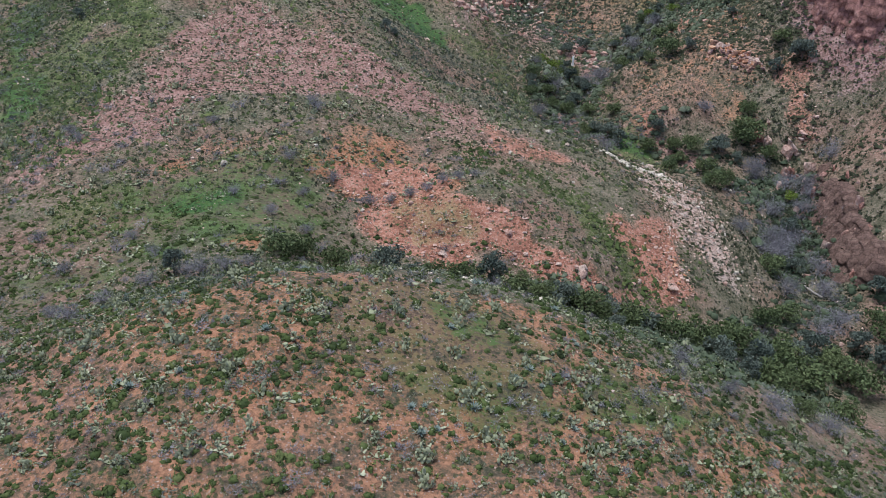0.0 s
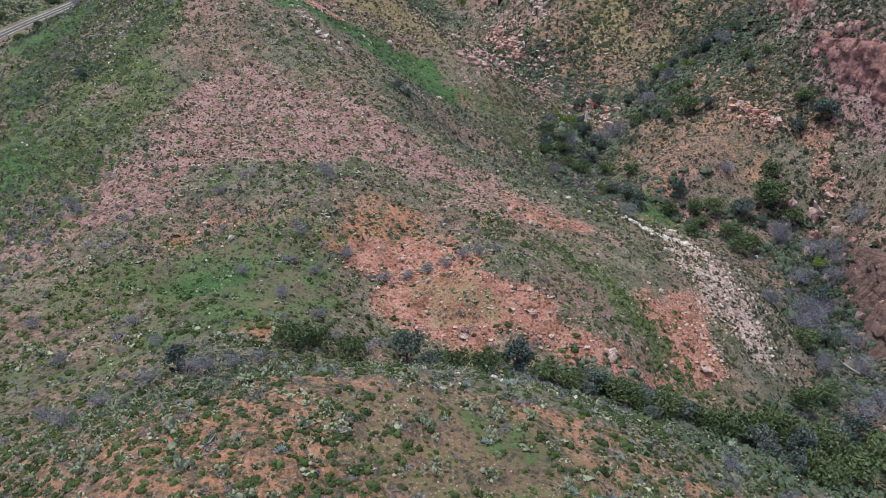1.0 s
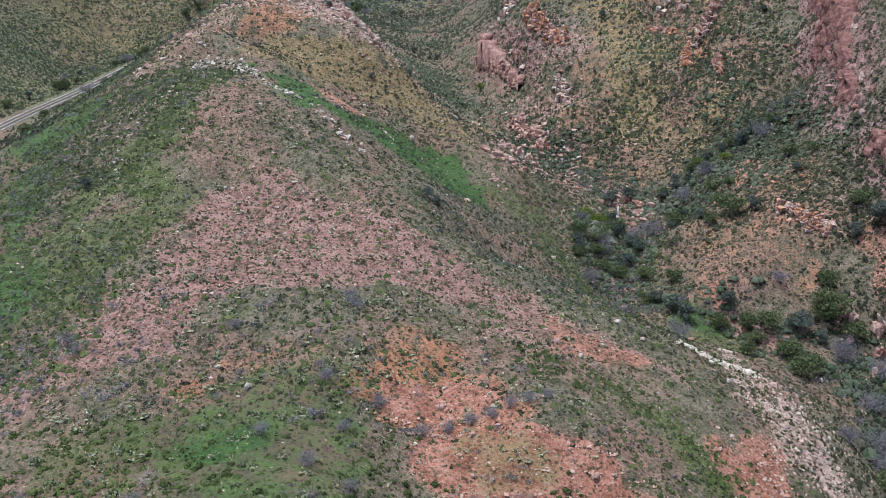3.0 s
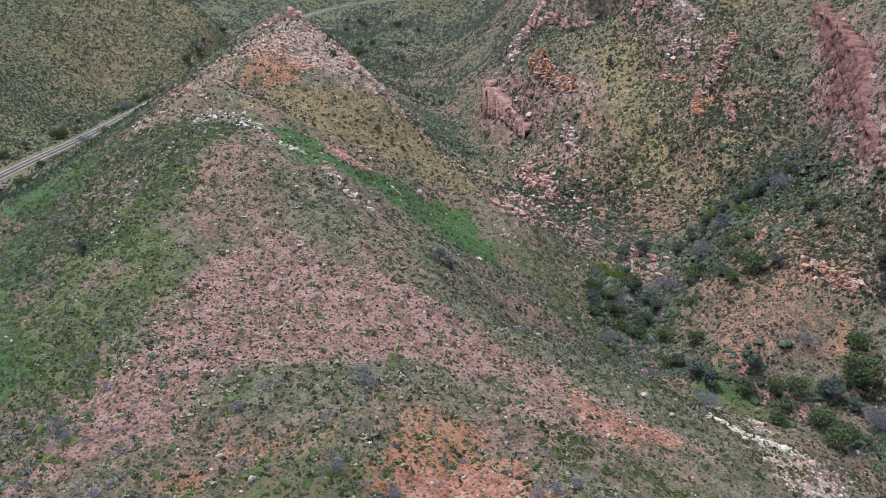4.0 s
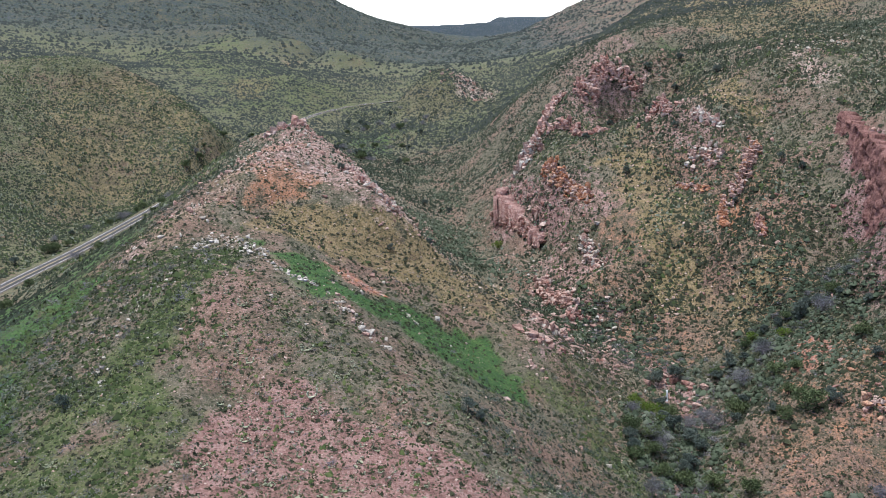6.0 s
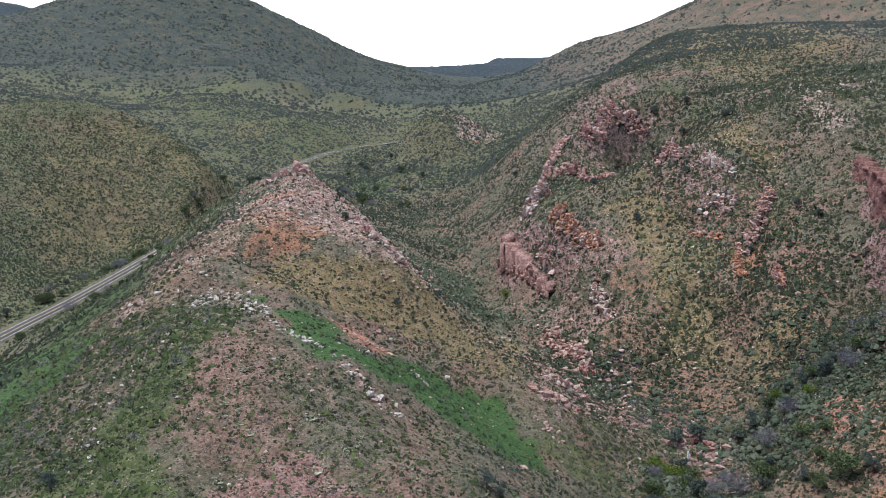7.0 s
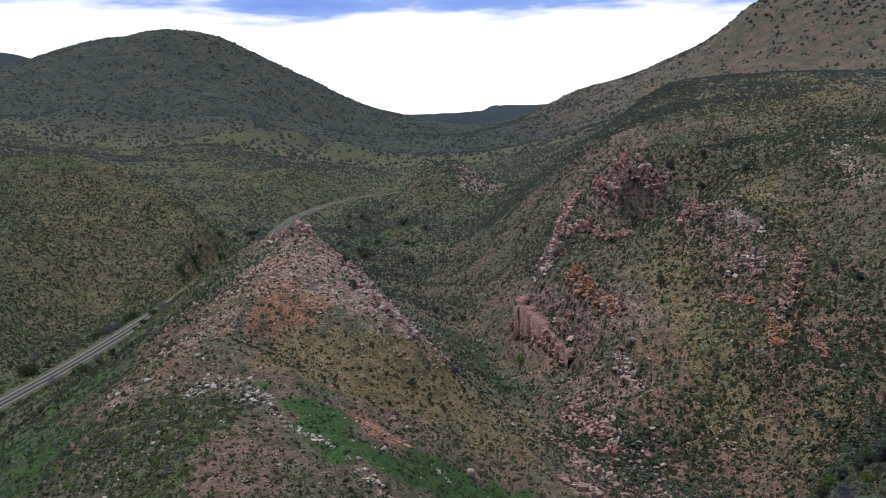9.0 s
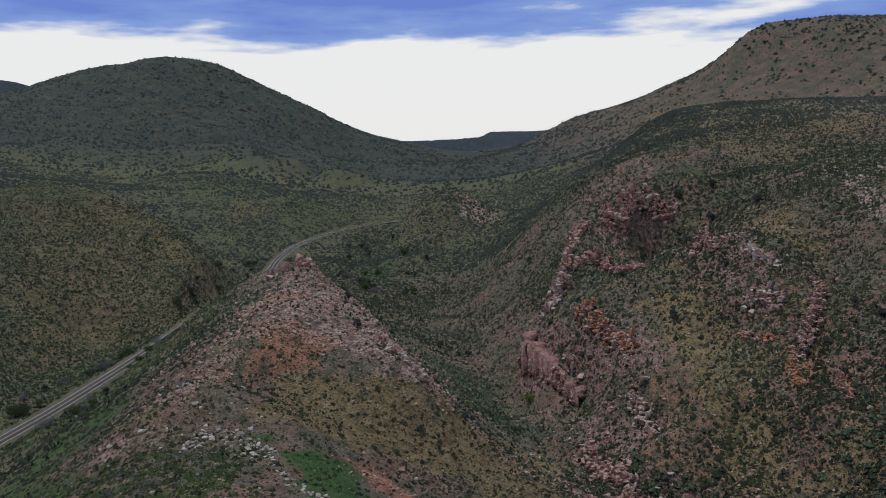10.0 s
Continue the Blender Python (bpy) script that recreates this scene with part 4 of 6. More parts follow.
def bush(r, lobes, rings, sides, leaves, leaf):
    """A spreading bush of uneven lobes under loose leaf sprays."""
    shapes = []
    for k in range(lobes):
        t, q = r.uniform(0, 2 * math.pi), r.uniform(0.22, 0.58) if lobes > 1 else 0.0
        s = r.uniform(0.5, 0.78) if lobes > 1 else 0.85
        at = np.array([math.cos(t) * q, math.sin(t) * q, 0.0])
        for v, f in (blob_shape(r, rings, sides), leaf_shape(r, leaves // lobes, leaf / s, 0.8)):
            shapes.append((v * s * np.array([1, 1, r.uniform(0.8, 1.3)]) + at, f))
    return joined(shapes)


def joined(shapes):
    v, f, n = [], [], 0
    for a, b in shapes:
        v.append(a)
        f.append(b + n)
        n += len(a)
    return np.concatenate(v), np.concatenate(f)


def strew(name, shapes, places, mat, label, category):
    """Joins many plants into one object; places: x, y, radius, height, tint."""
    vs, fs, ts, n = [], [], [], 0
    pick = rng.integers(0, len(shapes), len(places))
    for k, (sv, sf) in enumerate(shapes):
        p = places[pick == k]
        if not len(p):
            continue
        turn = rng.uniform(0, 2 * math.pi, len(p))
        c, s = np.cos(turn)[:, None], np.sin(turn)[:, None]
        x = (sv[None, :, 0] * c - sv[None, :, 1] * s) * p[:, 2:3] * rng.uniform(0.8, 1.25, (len(p), 1)) + p[:, 0:1]
        y = (sv[None, :, 0] * s + sv[None, :, 1] * c) * p[:, 2:3] + p[:, 1:2]
        z = sv[None, :, 2] * p[:, 3:4] + ground_z(p[:, 0], p[:, 1])[:, None] - 0.05
        vs.append(np.stack([x, y, z], -1).reshape(-1, 3))
        fs.append((sf[None] + (np.arange(len(p)) * len(sv))[:, None, None]).reshape(-1, 3) + n)
        ts.append(np.repeat(p[:, 4], len(sv)))
        n += len(p) * len(sv)
    ob = linked(name, np.concatenate(vs), np.concatenate(fs), mat, tint=np.concatenate(ts))
    return tagged(ob, label, category, kind="stuff")


NEAR = [bush(rng, 2, 2, 4, 34, 0.30) for _ in range(6)]
MID = [bush(rng, 2, 1, 5, 8, 0.32) for _ in range(8)]
SMALL = [bush(rng, 2, 1, 4, 4, 0.36) for _ in range(8)]
DOT = [blob_shape(rng, 1, 4) for _ in range(5)]
FARSHAPE = [bush(rng, 1, 1, 4, 1, 0.55) for _ in range(8)]
TUFT = [leaf_shape(rng, 14, 0.34, 0.3) for _ in range(4)]
SPRAY = [leaf_shape(rng, 36, 0.22, 0.35) for _ in range(4)]
SPRAY_MID = [leaf_shape(rng, 16, 0.32, 0.4) for _ in range(4)]
TWIG = [twig_shape(rng, 84) for _ in range(4)]
TWIG_MID = [twig_shape(rng, 40) for _ in range(4)]


def scatter(x0, x1, y0, y1, per_area, size, keep=None, power=1.0):
    """Random places with natural clumping; size: mean and spread of the radius."""
    n = int((x1 - x0) * (y1 - y0) * per_area)
    x, y = rng.uniform(x0, x1, n), rng.uniform(y0, y1, n)
    p = np.clip((fbm(x, y, 34, 4, 21) - 0.5) * 3.2 + 0.7, 0.2, 1) ** power
    if keep is not None:
        p = p * keep(x, y)
    p = p * np.where((x > -32 - 0.475 * np.maximum(y, 150)) & (x < 45 + 0.46 * np.maximum(y, 150)), 1, 0.12)  # sparser out on the dry hills beyond the valley
    d, _ = road_level(x, y)
    ok = (rng.uniform(0, 1, n) < p) & (d > 7.5)
    x, y = x[ok], y[ok]
    r = np.clip(rng.lognormal(math.log(size[0]), size[1], len(x)), size[0] * 0.45, size[0] * 2.4)
    clump = fbm(x, y, 40, 3, 33)
    tint = np.clip(rng.normal(0.45, 0.2, len(x)) + (clump - 0.5) * 1.2, 0, 1)
    return np.column_stack([x, y, r, r * rng.uniform(0.55, 0.95, len(x)), tint])


def not_bare(x, y):
    return np.clip(1.05 - 0.92 * covered(x, y, "red") - 0.7 * covered(x, y, "pink") - 0.7 * covered(x, y, "grass") - 0.3 * covered(x, y, "yellow"), 0.05, 1)


def in_hollow(x, y):
    d = np.minimum(line_distance(x, y, HOLLOWS[0]), line_distance(x, y, HOLLOWS[8]))
    d = np.minimum(d, line_distance(x, y, HOLLOWS[1][4:]) * 1.5)
    return 1 - smooth(d, 3, 17)


def swale(x, y):
    return 0.1 + covered(x, y, "grass")


def rough_hill(x, y):
    """Thicker on the rocky hill beyond the creek than on the open ridge."""
    return not_bare(x, y) * (0.6 + 0.4 * smooth(x + 0.25 * (y - 300), 20, 70))


def grey_slope(x, y):
    return 0.25 + 0.75 * smooth(fbm(x, y, 20, 3, 91), 0.5, 0.62)


strew("shrub", MID, scatter(-150, 120, 185, 330, 0.55, (0.38, 0.35), lambda x, y: covered(x, y, "pink"), 0.3), GREEN, "small dark shrubs dotting the pink gravel", "shrubs")
BAND = [(8, 216, 0), (23, 209, 0), (36, 203, 0), (46, 190, 0), (50, 178, 0)]
strew("shrub", MID, scatter(0, 60, 172, 226, 0.8, (0.72, 0.35), lambda x, y: 1 - smooth(line_distance(x, y, BAND), 3, 8), 0.2), SPUR_LEAF, "band of green shrubs across the red bluff", "shrubs")
strew("sage", SPRAY, scatter(-160, -95, 190, 340, 0.10, (1.0, 0.4)), SAGE, "grey-green sage on the grassy flank", "shrubs")
strew("grey_brush", TWIG_MID, scatter(-160, -95, 190, 360, 0.06, (1.3, 0.4)), TWIGS, "leafless grey brush on the grassy flank", "brush")
strew("shrub", NEAR, scatter(-110, 95, 66, 180, 0.66, (0.50, 0.42), not_bare), SPUR_LEAF, "low dark green desert shrubs on the near spur", "shrubs")
strew("grey_brush", TWIG, scatter(-120, 100, 66, 150, 0.10, (0.75, 0.40)), TWIGS, "leafless grey-lilac brush on the near spur", "brush")
strew("grey_brush", TWIG, scatter(-125, 20, 150, 225, 0.04, (1.2, 0.35), grey_slope), TWIGS, "leafless lilac brush on the grassy slope", "brush")
strew("herb_tuft", TUFT, scatter(-110, 95, 66, 180, 0.8, (0.34, 0.35), not_bare), HERB, "small bright green spring herbs", "herbs")
strew("sage", SPRAY, scatter(-110, 95, 66, 150, 0.22, (0.66, 0.36), not_bare), SAGE, "pale grey-green sage bushes on the near spur", "shrubs")
strew("shrub", MID, scatter(-150, 150, 180, 330, 1.0, (0.46, 0.42), rough_hill, 0.6), GREEN, "dark green desert shrubs dotted over the ridge", "shrubs")
strew("shrub", SMALL, scatter(-150, 200, 330, 470, 1.05, (0.52, 0.48), rough_hill, 0.5), GREEN, "dark green desert shrubs over the upper ridge and canyon side", "shrubs")
strew("shrub", SMALL, scatter(-155, 70, 180, 400, 0.28, (0.55, 0.42), not_bare, 0.8), SPUR_LEAF, "fresh green shrubs among the dark ones", "shrubs")
strew("sage", SPRAY_MID, scatter(-150, 200, 180, 470, 0.20, (0.55, 0.42), not_bare), SAGE, "pale grey-green sage bushes on the ridge", "shrubs")
strew("shrub", SMALL, scatter(-170, -90, 190, 360, 0.42, (0.75, 0.45)), SPUR_LEAF, "bright green shrubs on the grassy flank", "shrubs")
strew("grey_brush", TWIG_MID, scatter(-150, 200, 180, 470, 0.05, (0.85, 0.4), not_bare), TWIGS, "leafless grey-lilac brush on the ridge", "brush")
strew("herb_tuft", TUFT, scatter(-150, 120, 180, 420, 0.25, (0.40, 0.35), swale), HERB, "bright green spring herbs in the swales", "herbs")
strew("shrub", FARSHAPE, scatter(-420, 460, 470, 900, 0.40, (0.64, 0.48), not_bare, 0.4), FAR_GREEN, "dark green shrubs over the far slopes", "shrubs")
strew("shrub", FARSHAPE, scatter(20, 260, 440, 720, 0.22, (0.95, 0.45), None, 0.7), GREEN, "large dark bushes on the rocky hill", "shrubs")
strew("shrub", FARSHAPE, scatter(90, 220, 380, 640, 0.42, (0.56, 0.45), None, 0.6), GREEN, "thick dark shrubs on the shaded hillside", "shrubs")
strew("shrub", FARSHAPE, scatter(-420, -150, 150, 470, 0.36, (0.80, 0.42), None, 0.4), FAR_GREEN, "dark green shrubs over the slope beside the highway", "shrubs")
strew("sage", FARSHAPE, scatter(-420, 320, 470, 900, 0.10, (0.70, 0.40), not_bare), SAGE, "pale grey-green bushes over the far slopes", "shrubs")
strew("shrub", DOT, scatter(-700, 600, 900, 1500, 0.13, (1.25, 0.45), None, 0.5), HAZY_LEAF, "dark shrubs on the distant valley sides", "shrubs")
strew("shrub", DOT, scatter(-1500, 1300, 1500, 2900, 0.016, (2.4, 0.6), None, 1.0), HAZY_LEAF, "dark trees and shrubs on the distant mountains", "shrubs")
strew("ravine_brush", NEAR, scatter(-40, 170, 120, 460, 0.26, (1.1, 0.42), in_hollow, 0.6), RAVINE_LEAF, "dense dark brush along the creek and gullies", "brush")
strew("ravine_twigs", TWIG, scatter(-60, 170, 120, 460, 0.13, (1.35, 0.35), in_hollow, 1.0), TWIGS, "leafless lilac-grey thicket along the creek and gullies", "brush")
strew("ravine_brush", MID, scatter(-150, 60, 460, 1250, 0.07, (1.3, 0.35), in_hollow, 0.8), RAVINE_LEAF, "dark brush along the upper creek", "brush")
strew("shrub", FARSHAPE, scatter(-480, -140, 480, 1000, 0.26, (0.85, 0.4), None, 0.4), FAR_GREEN, "large dark bushes on the hill beyond the highway", "shrubs")
strew("shrub", FARSHAPE, scatter(-140, 330, 640, 1200, 0.16, (1.0, 0.45), None, 0.5), FAR_GREEN, "large dark bushes on the slopes of the upper valley", "shrubs")
strew("shrub", SMALL, scatter(60, 155, 320, 480, 0.12, (0.95, 0.4), None, 0.8), GREEN, "thick bushes above the side creek", "shrubs")
strew("thicket", MID, scatter(-60, 200, 120, 620, 0.42, (1.15, 0.42), lambda x, y: covered(x, y, "thick"), 0.4), RAVINE_LEAF, "dark thicket filling the ravines", "brush")
strew("thicket", MID, scatter(-60, 200, 120, 620, 0.30, (0.9, 0.4), lambda x, y: covered(x, y, "thick"), 0.4), GREEN, "dark shrubs crowding the ravine sides", "brush")
strew("sage", SPRAY_MID, scatter(-190, 90, 100, 420, 0.6, (0.62, 0.42), lambda x, y: covered(x, y, "sage"), 0.3), BLUE_SAGE, "blue-green sage on the shaded flank", "shrubs")
strew("shrub", SMALL, scatter(-190, 60, 140, 420, 0.55, (0.55, 0.4), lambda x, y: np.clip(covered(x, y, "herb"), 0, 1), 0.4), SPUR_LEAF, "fresh green shrubs among the herbs", "shrubs")
strew("grass_tuft", TUFT, scatter(-150, 60, 140, 420, 0.8, (0.42, 0.35), lambda x, y: np.clip(covered(x, y, "grass") - 0.5, 0, 1), 0.2), LUSH, "fresh grass tufts in the green patches", "grass")
strew("shrub", SMALL, scatter(108, 175, 225, 352, 0.75, (0.72, 0.42), None, 0.5), GREEN, "dark shrubs clinging to the steep canyon side", "shrubs")
strew("shrub", FARSHAPE, scatter(-400, -150, 480, 860, 0.22, (0.80, 0.42), None, 0.4), SPUR_LEAF, "fresh olive-green bushes on the hill beyond the highway", "shrubs")
strew("shrub", FARSHAPE, scatter(30, 220, 440, 720, 0.14, (0.75, 0.42), None, 0.5), SPUR_LEAF, "olive-green bushes among the crags", "shrubs")
strew("shrub", SMALL, scatter(-160, 140, -80, 66, 0.24, (0.55, 0.4)), SPUR_LEAF, "low green shrubs at the back of the spur", "shrubs")
# ---- rocks ----
def rock_mesh(name, seed, stretch, mat, corners=15):
    """An angular block broken along joints: the hull of a few corners."""
    r = random.Random(seed)
    bm = bmesh.new()
    for k in range(corners):
        v = Vector((r.uniform(-1, 1), r.uniform(-1, 1), r.uniform(-1, 1)))
        v /= max(abs(v.x), abs(v.y), abs(v.z)) ** r.uniform(0.35, 0.85) * 1.06
        bm.verts.new((v.x * stretch[0], v.y * stretch[1], v.z * stretch[2]))
    hull = bmesh.ops.convex_hull(bm, input=bm.verts[:])
    bmesh.ops.delete(bm, geom=[v for v in bm.verts if not v.link_faces], context="VERTS")
    bmesh.ops.triangulate(bm, faces=bm.faces[:])
    me = bpy.data.meshes.new(name)
    bm.to_mesh(me)
    bm.free()
    me.materials.append(mat)
    return me


ROCK_SETS = {}
for kind, mat in (("red", RED_ROCK), ("pink", PINK_ROCK), ("orange", ORANGE_ROCK), ("pale", PALE_ROCK)):
    ROCK_SETS[kind] = ([rock_mesh("boulder", 10 + k, (1, 0.8, 0.65), mat) for k in range(6)],
                       [rock_mesh("rock_slab", 30 + k, (0.9, 0.6, 1.35), mat, 13) for k in range(6)])
rock_rng = random.Random(5)


def rock_part(parent, kind, tall, x, y, size, lift=0.0, lean=12, flat=1.0):
    me = rock_rng.choice(ROCK_SETS[kind][1 if tall else 0])
    ob = new(me.name.split(".")[0], me)
    ob.parent = parent
    z = float(ground_z(x, y))
    s = size * rock_rng.uniform(0.7, 1.3)
    turn = Euler((radians(rock_rng.uniform(-lean, lean)), radians(rock_rng.uniform(-lean, lean)), rock_rng.uniform(0, 6.3)))
    m = Matrix.LocRotScale((x, y, z + lift + s * (0.45 if tall else 0.12)), turn, (s * rock_rng.uniform(0.8, 1.2), s, flat * s * rock_rng.uniform(0.8, 1.15)))
    ob.matrix_basis = parent.matrix_basis.inverted() @ m
    return ob


def outcrop(name, label, category, line, kind, count, spread, size, tall=False, group="", second=None, lean=12, flat=1.0):
    """Blocks strewn along a line of the plan, all parts of one outcrop."""
    x0, y0 = line[0]
    base = new(name)
    base.matrix_basis = pose(x0, y0, float(ground_z(x0, y0)))
    segs = list(zip(line, line[1:])) or [(line[0], line[0])]
    for k in range(int(count * 1.05)):
        a, b = rock_rng.choice(segs)
        t = rock_rng.random()
        x = a[0] + (b[0] - a[0]) * t + rock_rng.gauss(0, spread * 0.5)
        y = a[1] + (b[1] - a[1]) * t + rock_rng.gauss(0, spread * 0.5)
        kd = second if second and rock_rng.random() < 0.35 else kind
        q = 0.42 + 0.75 * rock_rng.random() ** 2
        rock_part(base, kd, tall and rock_rng.random() < 0.75, x, y, size * q, lean=lean, flat=flat)
    return tagged(base, label, category, group)


outcrop("rock_outcrop", "whitish weathered boulders heaped on the ridge crest", "rock outcrop", [(-107, 363), (-101, 368), (-93, 370), (-85, 355)], "pale", 90, 5, 0.95, group="pale outcrops")
outcrop("rock_outcrop", "small pale boulders among grass on the crest", "rock outcrop", [(-84, 354), (-78, 345), (-73, 337)], "pale", 20, 3, 0.8, group="pale outcrops")
outcrop("rock_outcrop", "line of pale tilted slabs down the ridge flank", "rock outcrop", [(-58, 329), (-54, 323), (-49, 318), (-44, 315), (-38, 315)], "pale", 66, 2.6, 1.0, group="pale outcrops", second="pink")
outcrop("rock_outcrop", "pale slabs on the shoulder of the ridge", "rock outcrop", [(-71, 336), (-67, 334), (-63, 333)], "pale", 30, 2.4, 0.9, group="pale outcrops")
outcrop("rock_outcrop", "thin seam of pale stones across the green swale", "rock outcrop", [(-41, 366), (-36, 362), (-31, 359)], "pale", 18, 1.2, 0.6, group="pale outcrops")
outcrop("rock_outcrop", "scattered pale boulders on the grassy flank", "rock outcrop", [(-103, 335), (-112, 327), (-117, 316), (-113, 291), (-110, 276)], "pale", 60, 5, 0.62, group="pale outcrops")
outcrop("rock_outcrop", "white rock spine beside the red bluff", "rock outcrop", [(51, 246), (58, 243), (64, 243), (69, 240)], "pale", 90, 4, 1.0, group="pale outcrops")
outcrop("rubble_slope", "pale broken rubble below the white spine", "rubble", [(70, 234), (76, 222), (78, 206)], "pink", 80, 8, 0.6, second="pale")
outcrop("rock_outcrop", "salmon slabs lying across the green swale", "rock outcrop", [(-63, 371), (-54, 372), (-49, 371), (-45, 371)], "orange", 60, 2.2, 0.9, second="pink", flat=0.4)
outcrop("rock_outcrop", "large pink rock pile above the creek", "rock outcrop", [(5, 383), (11, 384), (17, 385)], "pink", 44, 5, 2.0, second="red")
outcrop("rock_outcrop", "pink stones trailing down from the rock pile", "rock outcrop", [(3, 369), (9, 359)], "pink", 24, 3, 0.9)
outcrop("rock_outcrop", "pink ledges round the small waterfall", "rock outcrop", [(60, 402), (66, 405), (70, 397), (71, 386)], "pink", 40, 5, 1.7, second="red")
outcrop("rock_outcrop", "rocky bank of the gorge with pink boulders", "rock outcrop", [(20, 521), (29, 495), (36, 459), (45, 447), (52, 424)], "pink", 110, 9, 1.3, second="pale")
outcrop("rock_outcrop", "salmon rock slabs on the end of the red bluff", "rock outcrop", [(53, 201), (58, 195), (61, 188), (58, 181)], "pink", 90, 6, 0.62, second="orange", flat=0.4)
outcrop("rock_outcrop", "salmon ledge along the top of the red bluff", "rock outcrop", [(-28, 189), (-22, 191), (-12, 192), (-2, 190)], "orange", 50, 2.0, 0.6, second="pink", flat=0.35)
outcrop("rock_outcrop", "broken pink ledges at the foot of the red bluff", "rock outcrop", [(-9, 171), (1, 172), (10, 172), (23, 173), (36, 177)], "red", 80, 3, 0.5, second="pink", flat=0.4)
for row in ([(-8, 174), (4, 175), (14, 175), (26, 176)], [(0, 179), (12, 180), (20, 180), (28, 179)], [(8, 184), (18, 185), (26, 184)], [(-26, 187), (-18, 189), (-8, 189)], [(46, 207), (54, 203), (60, 196)]):
    outcrop("rock_ledge", "thin broken salmon ledge across the red bluff", "rock ledge", row, "red", 30, 0.6, 0.55, group="bluff ledges", second="pink", lean=7, flat=0.32)
outcrop("rock_outcrop", "red crag at the end of the ridge", "rock outcrop", [(-125, 575), (-117, 590), (-108, 601), (-104, 598)], "red", 60, 6, 2.5, tall=True, second="pink")
outcrop("rock_outcrop", "pinkish rubble on the ridge top", "rock outcrop", [(-112, 430), (-98, 440), (-85, 455), (-72, 445)], "pink", 90, 18, 0.85, second="pale")
outcrop("rock_outcrop", "pink rocks along the gorge side of the ridge", "rock outcrop", [(-48, 424), (-52, 450), (-70, 500)], "pink", 60, 8, 1.1, second="red")
WALL_ROCK = rock_material("wall_rock", (0.12, 0.056, 0.048), (0.36, 0.188, 0.158), (0.52, 0.36, 0.31))
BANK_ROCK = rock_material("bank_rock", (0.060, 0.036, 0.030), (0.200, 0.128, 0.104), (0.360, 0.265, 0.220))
GORGE_ROCK = rock_material("gorge_rock", (0.105, 0.05, 0.044), (0.35, 0.185, 0.155), (0.54, 0.39, 0.34))


def cliff_wall(name, label, foot, top, mat, seed, lumps=1.0, ends=6.0):
    """A jointed rock wall from its foot line up to its lip, with a back that runs into the hill."""
    r = np.random.default_rng(seed)
    foot, top = np.array(foot, float), np.array(top, float)
    seg = np.r_[0, np.cumsum(np.linalg.norm(np.diff(foot[:, :2], axis=0), axis=1))]
    nu = int(seg[-1] / 0.45)
    u = np.linspace(0, seg[-1], nu)
    f = np.stack([np.interp(u, seg, foot[:, i]) for i in range(3)], 1)
    t = np.stack([np.interp(u, seg, top[:, i]) for i in range(3)], 1)
    d = np.gradient(f[:, :2], axis=0)
    d /= np.linalg.norm(d, axis=1)[:, None]
    out = np.stack([-d[:, 1], d[:, 0]], 1)
    nv = 44
    v = np.linspace(-0.3, 1, nv)
    tall = t[:, 2] - f[:, 2]
    # joints: columns of uneven width, each broken by ledges
    edges = np.cumsum(r.uniform(1.2, 4.8, 400))
    col = np.searchsorted(edges, u)
    depth, jag = r.uniform(-0.9, 0.9, 401) * lumps, r.uniform(-3.0, 1.0, 401)
    tuck = ends * np.clip(1 - np.minimum(u, seg[-1] - u) / 4.0, 0, 1) ** 2
    P = np.zeros((nv, nu, 3))
    for j, q in enumerate(v):
        h = f[:, 2] + (tall + jag[col]) * q
        level = np.floor((h + depth[col] * 1.7) / 3.2).astype(int)
        step = lattice(col.astype(float), level.astype(float), seed) * 2.0 - 1.0
        rough = (fbm(u, h * 1.3, 1.4, 4, seed) - 0.5) * 1.0
        push = (depth[col] * 0.8 + step * 0.85 + rough * 1.1) * lumps + 1.6 * (1 - q) - tuck
        xy = f[:, :2] * (1 - q) + t[:, :2] * q + out * push[:, None]
        P[j] = np.column_stack([xy, h])
    back = P[-1] - np.column_stack([out * 7.0, np.full(nu, 0.6)])
    deep = back - (0, 0, 16)
    P = np.concatenate([P, back[None], deep[None]])
    n = nv + 2
    idx = np.arange(n * nu).reshape(n, nu)
    quads = np.stack([idx[:-1, :-1], idx[:-1, 1:], idx[1:, 1:], idx[1:, :-1]], -1).reshape(-1, 4)
    base = new(name)
    linked("rock_face", P.reshape(-1, 3), quads[:, ::-1], mat, base)
    return tagged(base, label, "cliff")


cliff_wall("cliff", "tall jointed red rock wall on the canyon side", [(152, 296, 35), (139, 316, 35), (130, 338, 36)], [(155, 299, 61), (142, 318, 61), (134, 339, 59)], WALL_ROCK, 3, 1.15)
cliff_wall("cliff", "long stepped red rock wall rising up the canyon side", [(135, 364, 44), (141, 391, 54), (147, 406, 59), (158, 441, 67), (165, 480, 73), (171, 516, 91)], [(139, 363, 65), (145, 390, 77), (152, 409, 89), (161, 450, 96), (168, 484, 101), (174, 519, 106)], WALL_ROCK, 4, 1.2)
cliff_wall("cliff", "red rock wall on the side of the gorge", [(6, 600, 27), (9, 585, 26), (11, 572, 24), (15, 556, 22), (22, 542, 20)], [(13, 597, 57), (15, 584, 53), (20, 570, 49), (29, 552, 42), (34, 541, 36)], GORGE_ROCK, 6, 1.35, 0.0)
